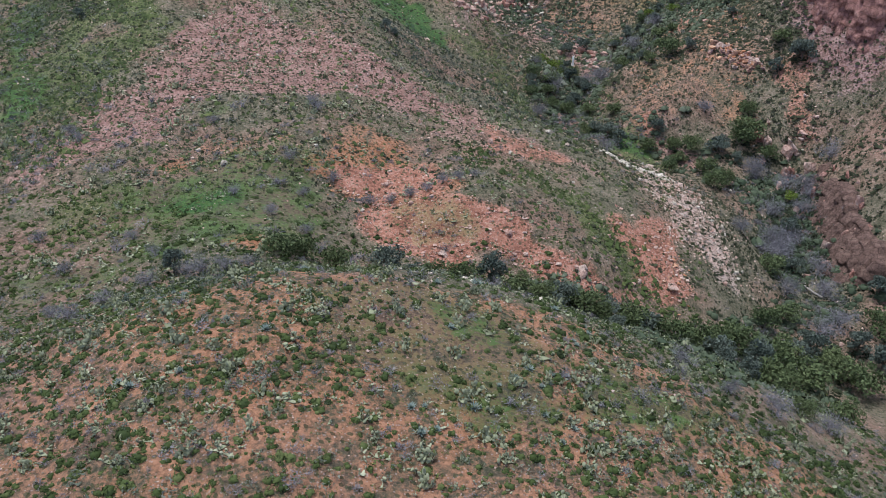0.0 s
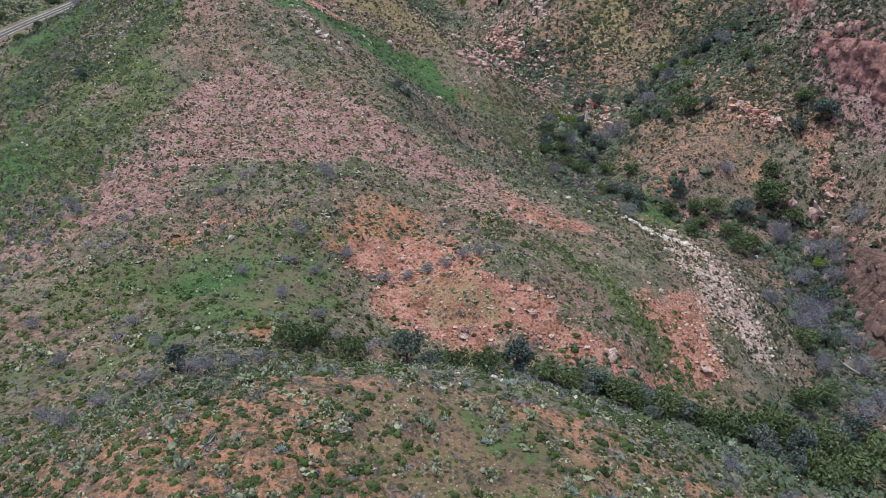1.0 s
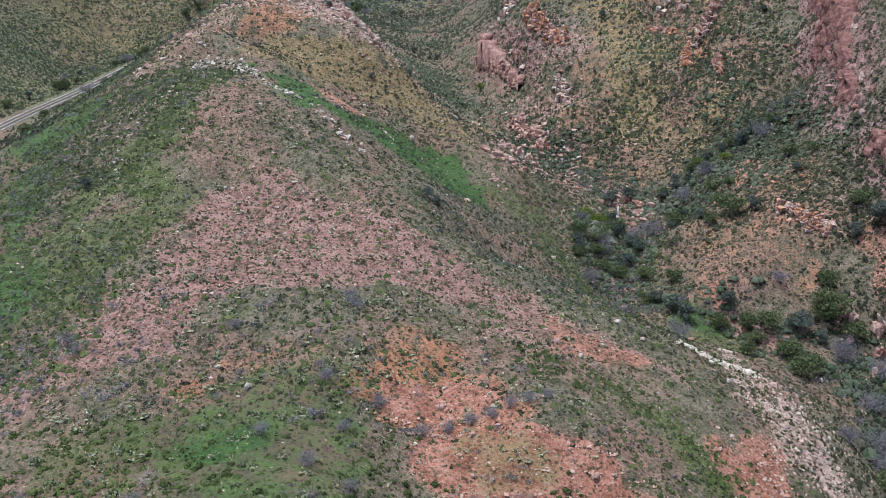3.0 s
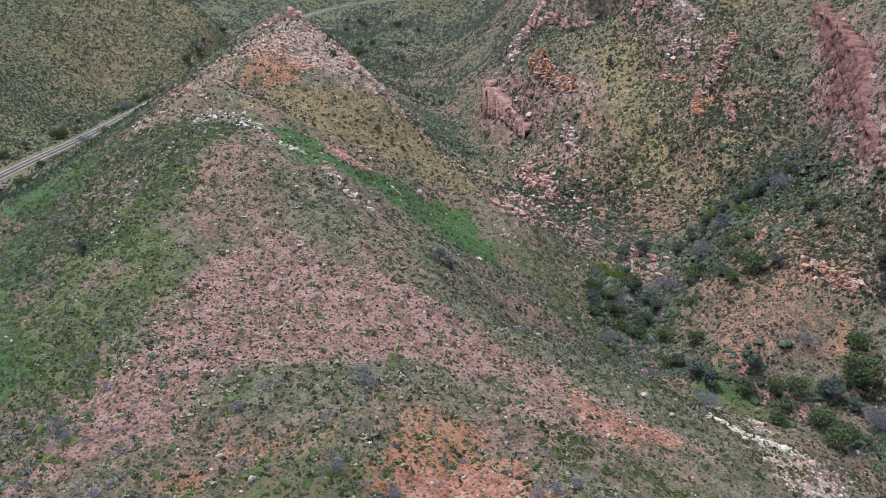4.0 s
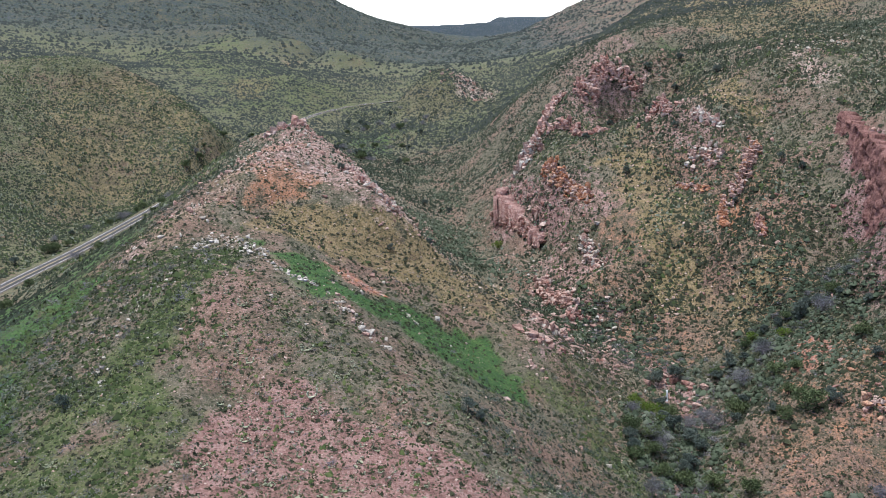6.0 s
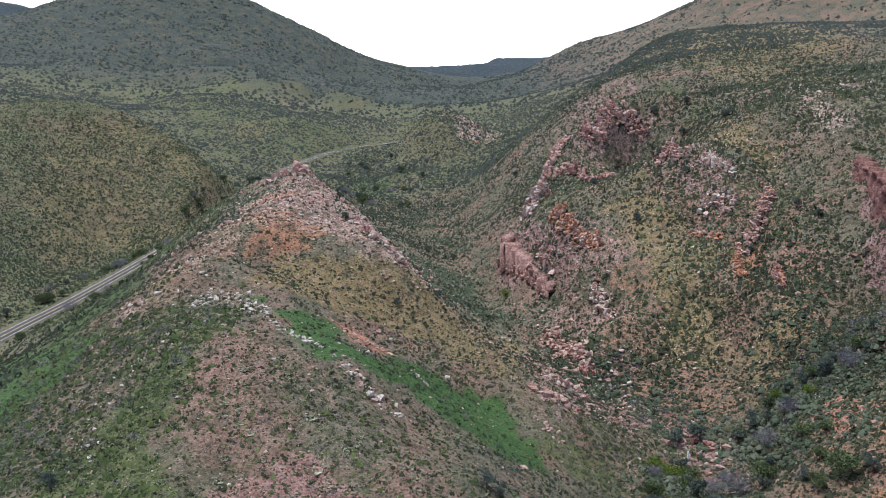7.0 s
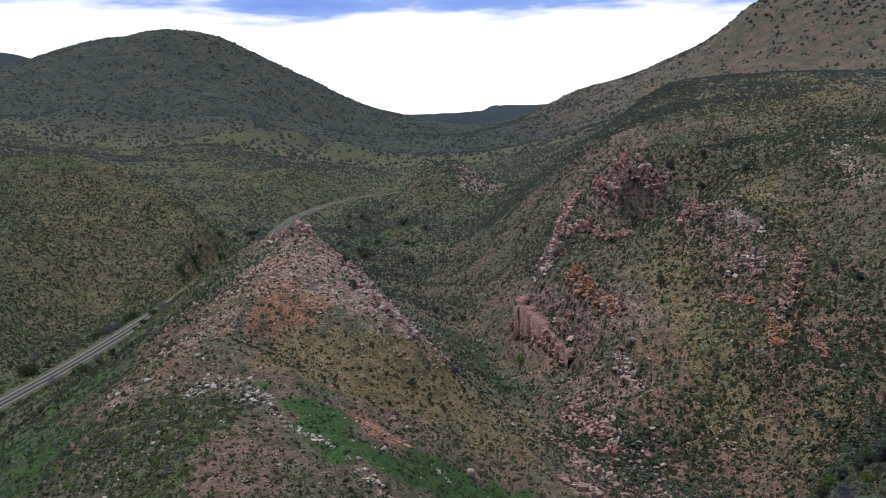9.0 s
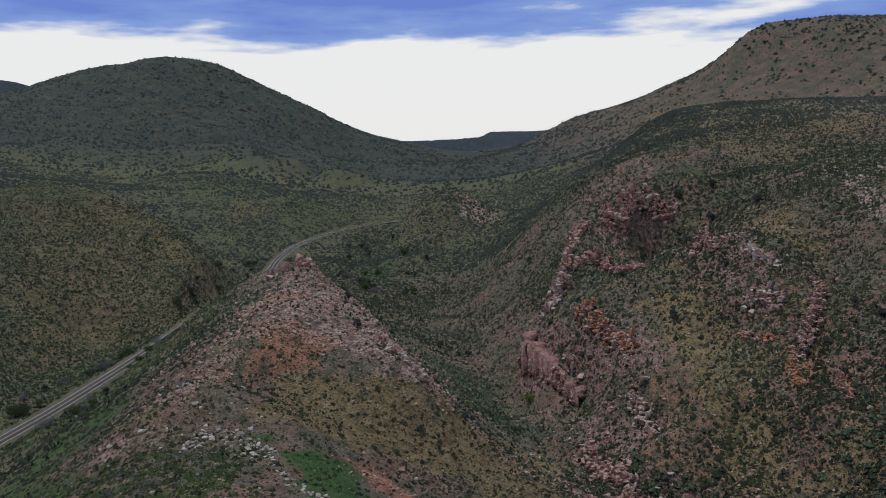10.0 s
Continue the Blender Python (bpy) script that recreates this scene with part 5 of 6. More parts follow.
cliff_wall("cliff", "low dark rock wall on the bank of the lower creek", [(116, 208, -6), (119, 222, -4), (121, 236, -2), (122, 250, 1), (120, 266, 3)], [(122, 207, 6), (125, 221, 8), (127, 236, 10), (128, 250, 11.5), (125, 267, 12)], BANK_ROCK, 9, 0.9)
outcrop("rock_outcrop", "fallen red blocks along the lip of the gorge wall", "rock outcrop", [(14, 596), (18, 580), (24, 566), (33, 548)], "red", 60, 4, 1.7, tall=True, second="pink", lean=20)
outcrop("rock_outcrop", "red blocks on top of the canyon wall", "rock outcrop", [(158, 304), (146, 322), (138, 342), (146, 388), (158, 430), (170, 484)], "red", 90, 6, 1.9, tall=True, second="pink", lean=20)

outcrop("rock_outcrop", "reddish rocks scattered on the lower hillside", "rock outcrop", [(62, 440), (84, 456), (104, 440), (112, 410)], "pink", 60, 16, 1.1, second="red")
outcrop("rock_outcrop", "red stones below the canyon wall", "rock outcrop", [(118, 330), (112, 352), (108, 320)], "red", 50, 9, 1.1, second="orange")
outcrop("rock_outcrop", "broken rock at the canyon corner", "rock outcrop", [(118, 286), (124, 280), (122, 240), (126, 215)], "red", 60, 8, 1.7, tall=True, second="pink")
outcrop("scree", "fan of fine red scree", "scree", [(106, 380), (108, 386)], "orange", 40, 7, 0.5, second="red")
outcrop("scree", "small fan of red scree above the creek", "scree", [(78, 316), (80, 322)], "orange", 26, 5, 0.5, second="red")
outcrop("rock_outcrop", "grey-pink rocks on the valley knob", "rock outcrop", [(-10, 1170), (10, 1150), (26, 1130)], "pink", 90, 24, 2.1, second="red")
outcrop("rock_outcrop", "pale rubble on the high shoulder", "rock outcrop", [(180, 610), (205, 630), (230, 650)], "pale", 90, 22, 1.1, second="pink")
outcrop("boulder_row", "pale boulders along the edge of the near spur", "boulders", [(-8, 130), (4, 133), (20, 136), (36, 138)], "pale", 26, 3, 0.6, second="pink")


def crag(name, label, line, wide, heights, kind, size, second=None, flat=0.9, dip=18, category="crag", share=0.35):
    """Beds of broken rock piled up along a line, highest where heights says."""
    x0, y0 = line[0]
    wide *= 1.5
    base = new(name)
    base.matrix_basis = pose(x0, y0, float(ground_z(x0, y0)))
    pts = np.array(line, float)
    run = np.r_[0, np.cumsum(np.hypot(*np.diff(pts, axis=0).T))]
    rows = max(2, int(run[-1] / (size * 0.95)))
    for k in range(rows + 1):
        u = run[-1] * k / rows
        cx, cy = np.interp(u, run, pts[:, 0]), np.interp(u, run, pts[:, 1])
        tall = float(np.interp(u, np.linspace(0, run[-1], len(heights)), heights)) * rock_rng.uniform(0.65, 1.2)
        for j in range(max(1, int(wide / (size * 1.1)))):
            x, y = cx + rock_rng.gauss(0, wide * 0.26), cy + rock_rng.gauss(0, wide * 0.26)
            top = tall * rock_rng.uniform(0.45, 1.1)
            lift = -0.2 * size
            while lift < top:
                kd = second if second and rock_rng.random() < share else kind
                s = size * rock_rng.uniform(0.6, 1.1) * (1 - 0.3 * max(0, lift) / max(top, 1))
                rock_part(base, kd, rock_rng.random() < 0.25, x + rock_rng.gauss(0, 0.16 * size), y + rock_rng.gauss(0, 0.16 * size), s, lift=lift, lean=dip, flat=flat)
                lift += s * flat * 0.8
    return tagged(base, label, category)


crag("crag", "tall fin of bedded pink rock on the slope", [(112, 498), (119, 501), (127, 507), (138, 531)], 4.5, (2, 4.5, 5.5, 3.5), "pink", 1.6, "orange", flat=0.6, share=0.15)
crag("crag", "bright orange broken rock at the foot of the fin", [(108, 478), (109, 487), (112, 496)], 3.2, (1.5, 2.5, 3.5), "orange", 1.4, "pink", flat=0.7, share=0.15)
crag("crag", "single red rock pillar on the slope", [(118, 458), (121, 474)], 2.2, (2, 4.5), "red", 1.4, "orange", flat=0.7)
crag("crag", "orange crag on the open slope", [(98, 526), (102, 518), (106, 511)], 3, (1.5, 3, 2), "orange", 1.4, "pink", flat=0.7)
crag("crag", "reddish peaked crag on the hill shoulder", [(93, 579), (98, 583), (102, 586), (105, 573)], 4.5, (2, 5, 5, 2), "red", 1.8, "pink", flat=0.7)
crag("crag", "red cliff steps on the hill flank", [(50, 690), (58, 706), (62, 730), (64, 752)], 7, (5, 7, 7, 4), "red", 2.3, "pink")
crag("crag", "pale broken rock above the pillar", [(36, 640), (42, 660), (48, 682)], 7, (4, 5, 4), "pink", 2.6, "red")
crag("crag", "red blocks at the foot of the gorge wall", [(8, 598), (12, 578), (18, 560), (26, 543)], 3, (4, 6, 6, 3), "red", 1.9, "pink")
crag("crag", "pinkish rock knuckle on the slope", [(48, 513), (50, 500), (51, 486)], 4.5, (3, 4, 3), "pink", 1.9, "pale")
crag("crag", "pale-topped rock pillar above the gorge", [(25, 600), (28, 608), (31, 618), (33, 630)], 6.5, (6, 10, 12, 6), "pink", 2.4, "pale")
crag("crag", "orange-red crag above the gorge wall", [(34, 573), (39, 562), (44, 553), (52, 536)], 4, (5, 6, 5, 3), "orange", 1.8, "pink")
crag("crag", "dark red crag band on the hillside", [(46, 648), (58, 643), (66, 628), (73, 604)], 5, (4, 5, 5, 3), "red", 2.0, "pink")
crag("crag", "red crag band under the hilltop", [(68, 680), (76, 672), (84, 680), (96, 686), (108, 685)], 7, (4, 5, 5, 3), "red", 2.2, "pink")
crag("crag", "broken pale ridge of rock on the shoulder", [(107, 535), (113, 530), (117, 523)], 5, (2, 4, 3), "pink", 1.9, "pale")
crag("crag", "pale stepped rock along the shoulder crest", [(114, 563), (118, 552), (122, 543)], 4, (2, 3.5, 3), "pink", 1.8, "pale")
crag("crag", "pink rocks stepping down the gorge side", [(24, 502), (28, 486), (31, 472), (36, 452)], 6, (2.5, 3, 3, 2), "pink", 1.7, "red")
crag("crag", "smooth pink boulders at the ridge end", [(13, 414), (19, 414), (25, 416)], 5, (2.5, 3, 2), "pink", 1.9, "pale")
crag("crag", "pink rock edge along the gorge side of the ridge", [(-58, 446), (-50, 436), (-44, 428)], 3.5, (2, 2.5, 2), "pink", 1.4, "pale")
crag("crag", "reddish rock edge along the ridge crest", [(-70, 478), (-63, 462), (-57, 448)], 3.5, (2, 2.5, 2), "pink", 1.5, "red")
crag("crag", "pink crag by the creek bend", [(118, 316), (112, 322), (106, 330)], 4, (1.5, 2, 1.5), "pink", 1.3, "orange")


def pebbles(name, count, x0, x1, y0, y1, size, mat, label):
    """Loose stones, joined."""
    r = np.random.default_rng(count)
    x, y = r.uniform(x0, x1, count), r.uniform(y0, y1, count)
    keep = r.uniform(0, 1, count) < 0.10 + 0.8 * np.maximum(np.maximum(np.maximum(covered(x, y, "rock"), covered(x, y, "pale")), 0.6 * np.maximum(covered(x, y, "pink"), covered(x, y, "yellow"))), 0.8 * covered(x, y, "red"))
    x, y = x[keep], y[keep]
    z = ground_z(x, y)
    octa = np.array([(1, 0, 0), (0, 1, 0), (-1, 0, 0), (0, -1, 0), (0, 0, 0.8), (0, 0, -0.5)])
    tri = np.array([(0, 1, 4), (1, 2, 4), (2, 3, 4), (3, 0, 4)])
    s = np.clip(r.lognormal(math.log(size), 0.45, len(x)), size * 0.4, size * 3)
    v = octa[None] * s[:, None, None] * r.uniform(0.6, 1.3, (len(x), 6, 3)) + np.stack([x, y, z], -1)[:, None]
    f = tri[None] + (np.arange(len(x)) * 6)[:, None, None]
    return tagged(linked(name, v.reshape(-1, 3), f.reshape(-1, 3), mat), label, "stones", kind="stuff")


def loose_boulders(name, count, x0, x1, y0, y1, size, mat, kinds, label):
    """Medium blocks lying about, joined."""
    r = np.random.default_rng(count + 1)
    protos = []
    for k in range(6):
        me = ROCK_SETS["pink"][k % 2][k]
        v = np.array([q.co[:] for q in me.vertices])
        protos.append((v, np.array([q.vertices[:] for q in me.polygons])))
    x, y = r.uniform(x0, x1, count), r.uniform(y0, y1, count)
    keep = r.uniform(0, 1, count) < 0.03 + 0.9 * covered(x, y, *kinds) * np.clip((fbm(x, y, 18, 3, 61) - 0.5) * 4 + 0.5, 0.05, 1)
    x, y = x[keep], y[keep]
    vs, fs, n = [], [], 0
    which = r.integers(0, len(protos), len(x))
    for k, (v, f) in enumerate(protos):
        i = np.where(which == k)[0]
        s = np.clip(r.lognormal(math.log(size), 0.5, len(i)), size * 0.4, size * 3)
        t = r.uniform(0, 6.3, len(i))
        c, q = np.cos(t)[:, None], np.sin(t)[:, None]
        px = (v[None, :, 0] * c - v[None, :, 1] * q) * s[:, None] + x[i][:, None]
        py = (v[None, :, 0] * q + v[None, :, 1] * c) * s[:, None] + y[i][:, None]
        pz = v[None, :, 2] * s[:, None] * 0.8 + (ground_z(x[i], y[i]) + 0.1 * s)[:, None]
        vs.append(np.stack([px, py, pz], -1).reshape(-1, 3))
        fs.append((f[None] + (np.arange(len(i)) * len(v))[:, None, None]).reshape(-1, 3) + n)
        n += len(i) * len(v)
    return tagged(linked(name, np.concatenate(vs), np.concatenate(fs), mat), label, "stones", kind="stuff")


loose_boulders("loose_rock", 2600, 0, 240, 400, 720, 0.60, PINK_ROCK, ("rock", "pale"), "broken pinkish rocks over the rocky hill")
loose_boulders("loose_rock", 3000, 0, 240, 400, 720, 0.70, RED_ROCK, ("rock",), "broken dark red rocks over the rocky hill")
loose_boulders("loose_rock", 7000, -145, -30, 385, 620, 0.55, PINK_ROCK, ("rock", "pale", "pink"), "broken pinkish rocks along the ridge top")
loose_boulders("loose_rock", 7000, -145, -30, 385, 620, 0.46, ORANGE_ROCK, ("rock", "pale", "pink"), "broken salmon rocks along the ridge top")
loose_boulders("loose_rock", 1800, -145, -30, 385, 620, 0.50, PALE_ROCK, ("rock", "pale"), "broken whitish rocks along the ridge top")
loose_boulders("loose_rock", 6000, -130, 140, 180, 410, 0.42, PALE_ROCK, ("rock", "pale"), "broken pale rocks over the ridge")
loose_boulders("loose_rock", 4000, -20, 140, 170, 410, 0.55, PINK_ROCK, ("rock", "red"), "broken pink rocks over the bluff and canyon side")
pebbles("stones", 26000, -110, 100, 66, 180, 0.13, PINK_ROCK, "small pinkish stones strewn over the near spur")
pebbles("stones", 26000, -140, 140, 180, 420, 0.22, PINK_ROCK, "pinkish stones strewn over the ridge")
pebbles("stones", 40000, -140, 240, 420, 700, 0.34, PINK_ROCK, "pinkish stones strewn over the far slopes")
pebbles("stones", 3200, 60, 92, 200, 245, 0.28, PINK_ROCK, "pinkish white rubble below the pale spine")
# ---- trees ----
def limb(bm, a, b, r0, r1, sides=5):
    a, b = Vector(a), Vector(b)
    q = (b - a).to_track_quat("Z", "Y")
    rings = []
    for p, r in ((a, r0), (b, r1)):
        rings.append([bm.verts.new(p + q @ Vector((math.cos(k / sides * 2 * math.pi) * r, math.sin(k / sides * 2 * math.pi) * r, 0))) for k in range(sides)])
    for k in range(sides):
        bm.faces.new((rings[0][k], rings[0][(k + 1) % sides], rings[1][(k + 1) % sides], rings[1][k]))
    bm.faces.new(rings[1])


def tree(name, seed, height_m, width, leaf_mat, bark_mat, leaves, leaf, lobes, bare=False):
    """A tapered, forked trunk and a crown of leaf sprays gathered in uneven lobes."""
    r = random.Random(seed)
    nr = np.random.default_rng(seed)
    base = new(name)
    bm = bmesh.new()
    fork = Vector((r.uniform(-0.2, 0.2), r.uniform(-0.2, 0.2), height_m * 0.28))
    limb(bm, (0, 0, -0.4), fork, 0.05 * height_m, 0.035 * height_m, 7)
    tips = []
    for k in range(lobes):
        t = k / lobes * 2 * math.pi + r.uniform(-0.4, 0.4)
        q = r.uniform(0.25, 0.62) * width
        tip = Vector((math.cos(t) * q, math.sin(t) * q, height_m * r.uniform(0.42, 0.86)))
        tips.append(tip)
        mid = fork.lerp(tip, 0.5) + Vector((r.uniform(-0.2, 0.2), r.uniform(-0.2, 0.2), 0.1))
        limb(bm, fork, mid, 0.028 * height_m, 0.018 * height_m)
        limb(bm, mid, tip, 0.018 * height_m, 0.006 * height_m)
        if bare:
            for j in range(7):
                e = tip.lerp(mid, r.uniform(0, 0.9))
                limb(bm, e, e + Vector((r.uniform(-1, 1), r.uniform(-1, 1), r.uniform(0.1, 1.1))) * 0.24 * height_m, 0.008 * height_m, 0.002 * height_m, 3)
    tips.append(Vector((0, 0, height_m * 0.78)))
    part("trunk", bm, bark_mat, base)
    v = []
    for k in range(leaves):
        c = r.choice(tips)
        d = nr.normal(0, 1, 3)
        d /= np.linalg.norm(d)
        rad = r.uniform(0.35 if bare else 0.55, 1.05) * width * (0.34 if not bare else 0.4)
        mid = np.array(c) + d * rad * np.array([1, 1, 0.85])
        mid[2] = max(mid[2], 0.08 * height_m + 0.1)
        tri = nr.normal(0, 1, (3, 3))
        if bare:
            tri = (d + nr.normal(0, 0.6, 3))[None] * np.array([[0], [0.6], [1.3]]) + nr.normal(0, 0.14, (3, 3))
        else:
            tri = tri / np.linalg.norm(tri, axis=1)[:, None]
        v += list(mid + tri * leaf * r.uniform(0.6, 1.3))
    linked("crown", v, np.arange(3 * leaves).reshape(-1, 3), leaf_mat, base)
    return base


TREES = {
    "juniper": ("juniper_tree", "dense dark green juniper", "tree", [tree("juniper_tree", 41, 5.0, 3.4, JUNIPER, BARK, 1500, 0.30, 8), tree("juniper_tree", 42, 5.4, 3.0, JUNIPER, BARK, 1500, 0.30, 7)]),
    "oak": ("oak_tree", "spreading grey-green live oak", "tree", [tree("oak_tree", 43, 4.6, 4.2, OAK, BARK, 1500, 0.31, 9), tree("oak_tree", 44, 4.2, 4.4, OAK, BARK, 1500, 0.31, 9)]),
    "fresh": ("leafing_tree", "bright yellow-green leafing tree", "tree", [tree("leafing_tree", 45, 4.2, 3.6, FRESH, BARK, 800, 0.28, 7)]),
    "bare": ("leafless_tree", "leafless grey-lilac tree", "tree", [tree("leafless_tree", 46, 4.6, 4.2, GREYTREE, GREY_BARK, 1500, 0.34, 8, True), tree("leafless_tree", 47, 4.2, 4.6, GREYTREE, GREY_BARK, 1500, 0.34, 9, True)]),
}
tree_rng = random.Random(11)
_first = {}


def plant(kind, x, y, size, label=None, group=""):
    """Stands a tree of that kind and crown height on the ground."""
    name, text, cat, protos = TREES[kind]
    ob = tree_rng.choice(protos)
    tall = {"juniper": 5.2, "oak": 4.5, "fresh": 4.4, "bare": 4.6}[kind]
    s = 1.3 * size / tall
    m = pose(x, y, float(ground_z(x, y)) - 0.1, 0, 0, tree_rng.uniform(0, 360)) @ Matrix.Diagonal((s * tree_rng.uniform(0.9, 1.15), s * tree_rng.uniform(0.9, 1.15), s * tree_rng.uniform(0.88, 1.1), 1))
    if ob.name not in _first:
        _first[ob.name] = True
        ob.matrix_basis = m
    else:
        ob = copy_thing(ob, m)
        ob.matrix_basis = m
    return tagged(ob, label or text, cat, group)


GULLY = [("oak", -32, 149, 3.6), ("oak", -28, 151, 3.2), ("oak", -22, 152, 3.8), ("juniper", -12, 163, 5.2), ("juniper", -7, 160, 3.6), ("oak", -2, 157, 3.4), ("oak", 4, 156, 3.6), ("juniper", 11, 161, 5.4), ("oak", 17, 162, 3.8), ("oak", 22, 160, 3.8), ("juniper", 27, 162, 4.2), ("oak", 32, 160, 4.4), ("juniper", 37, 161, 4.2), ("oak", 42, 160, 4.8), ("juniper", 47, 163, 4.4), ("oak", 52, 160, 4.8)]
for kind, x, y, s in GULLY:
    plant(kind, x, y, s, {"oak": "olive-green bushy oak in the gully behind the spur", "juniper": "dark grey-green juniper in the gully behind the spur"}[kind], "gully trees")
plant("juniper", -50, 137, 3.6, "lone dark juniper among grey brush")
RAVINE = [("oak", 58, 163, 5.0), ("juniper", 63, 160, 5.6), ("oak", 66, 168, 4.6), ("oak", 71, 170, 5.6), ("juniper", 74, 162, 6.4), ("oak", 79, 168, 6.0), ("oak", 84, 174, 5.6), ("juniper", 90, 178, 5.4), ("oak", 88, 166, 6.0), ("juniper", 96, 182, 5.2), ("oak", 99, 174, 6.0), ("juniper", 108, 182, 5.6), ("oak", 84, 186, 4.4), ("oak", 92, 192, 4.0), ("oak", 104, 168, 6.2), ("juniper", 112, 176, 6.0), ("oak", 118, 190, 5.4), ("oak", 95, 214, 4.0), ("juniper", 122, 204, 5.2)]
for kind, x, y, s in RAVINE:
    plant(kind, x, y, s, {"oak": "tall grey-green oak in the ravine bottom", "juniper": "tall dark juniper in the ravine bottom"}[kind], "ravine trees")
for x, y, s in [(106, 234, 4.6), (103, 228, 4.2), (109, 273, 4.4), (122, 262, 4.2), (118, 252, 3.8), (112, 240, 3.8), (96, 300, 3.4), (64, 372, 3.4), (70, 378, 3.2), (46, 346, 3.0), (40, 360, 2.8), (88, 224, 3.2)]:
    plant("bare", x, y, s, "leafless blue-grey tree beside the creek", "bare creek trees")
for x, y, s in [(44, 374, 3.6), (48, 377, 3.0), (116, 258, 3.2), (7, 562, 4.2), (96, 404, 3.0)]:
    plant("fresh", x, y, s, "bright yellow-green tree in young leaf by the creek", "leafing trees")
for x, y, s in [(-13, 190, 1.7), (-8, 192, 1.9), (-4, 193, 1.8), (0, 194, 1.9), (4, 195, 1.8), (8, 197, 1.5), (-18, 189, 1.8), (-27, 193, 2.0), (-38, 196, 2.0), (-33, 183, 1.7), (-38, 170, 1.8), (-30, 166, 1.8), (-48, 178, 1.8), (-26, 158, 2.0), (-20, 160, 1.8), (-34, 222, 2.2), (-36, 226, 2.0), (-60, 212, 1.8), (-95, 206, 2.0), (-92, 203, 1.7), (-66, 160, 1.9), (-76, 148, 2.0), (-58, 150, 1.8), (-86, 160, 1.9), (-47, 136, 2.2), (-44, 134, 2.3), (-54, 133, 2.2), (-40, 135, 2.2), (-36, 137, 2.0), (-60, 128, 2.2), (-64, 122, 2.2), (-70, 128, 2.0)]:
    plant("bare", x, y, s, "low leafless lilac-grey bush", "grey bushes")
UPPER = [("juniper", 53, 366, 4.2), ("juniper", 57, 386, 4.4), ("oak", 38, 352, 3.6), ("oak", 44, 344, 3.6), ("juniper", 52, 336, 3.8), ("oak", 58, 326, 3.6), ("oak", 66, 316, 3.4), ("juniper", 60, 356, 3.6), ("oak", 80, 396, 3.0), ("juniper", 86, 400, 3.2), ("oak", 93, 402, 3.0), ("juniper", 101, 405, 3.2), ("oak", 110, 407, 3.0), ("juniper", 119, 410, 3.2), ("oak", 128, 409, 3.4), ("juniper", 136, 414, 3.2), ("oak", 74, 288, 3.4), ("oak", 84, 282, 3.2), ("juniper", 92, 274, 3.8), ("oak", 98, 286, 3.6), ("juniper", 104, 280, 3.4), ("oak", 78, 272, 3.2), ("oak", 112, 300, 4.0), ("juniper", 124, 312, 4.4), ("oak", 128, 322, 4.0), ("oak", 116, 284, 4.2), ("juniper", 80, 340, 3.0), ("oak", 90, 352, 3.0), ("oak", 98, 366, 2.8), ("juniper", 74, 354, 3.2)]
for kind, x, y, s in UPPER:
    plant(kind, x, y, s, {"oak": "rounded green oak along the upper creek", "juniper": "dark juniper along the upper creek"}[kind], "creek trees")
OAKS = [(110, 291, 6.4), (91, 273, 4.6), (83, 288, 3.8), (94, 373, 3.8), (79, 367, 5.0), (90, 337, 5.4), (120, 367, 4.0), (82, 335, 3.6), (126, 358, 3.4), (96, 266, 4.0), (91, 262, 4.6), (73, 152, 5.0), (80, 159, 4.0), (89, 147, 4.0), (68, 126, 2.8), (35, 158, 2.8), (27, 162, 2.4)]
JUNIPERS = [(98, 284, 5.6), (111, 243, 5.0), (115, 405, 4.4), (55, 361, 5.0), (37, 343, 3.6), (54, 340, 3.8), (98, 339, 3.0), (133, 312, 6.2), (67, 404, 4.2), (130, 384, 3.2), (117, 350, 3.4), (106, 223, 4.4), (63, 154, 4.0), (67, 150, 4.4), (76, 167, 4.8), (25, 158, 2.6), (38, 155, 2.4)]
LILACS = [(109, 277, 4.6), (117, 266, 5.2), (97, 222, 5.4), (53, 259, 3.8), (121, 400, 5.0), (86, 384, 5.2), (47, 348, 4.2), (70, 367, 5.2), (37, 317, 3.8), (96, 392, 4.0), (121, 257, 4.0), (102, 231, 6.0), (97, 205, 3.8), (134, 275, 4.8), (58, 166, 3.2), (42, 123, 2.0), (59, 118, 3.2), (50, 118, 2.2), (101, 187, 4.0), (106, 190, 3.6), (72, 123, 3.2), (42, 166, 2.6), (110, 210, 4.4), (114, 224, 4.2), (108, 252, 4.4)]
for x, y, s in OAKS:
    plant("oak", x, y, s, "broad grey-green oak on the creek bank", "creek bank oaks")
for x, y, s in JUNIPERS:
    plant("juniper", x, y, s, "broad dark juniper on the creek bank", "creek bank junipers")
for x, y, s in LILACS:
    plant("bare", x, y, s, "leafless lilac-grey tree on the creek bank", "creek bank bare trees")
for x, y, s in [(49, 369, 4.6), (105, 397, 3.2), (52, 366, 3.4)]:
    plant("fresh", x, y, s, "bright yellow-green tree in young leaf by the creek", "leafing trees")
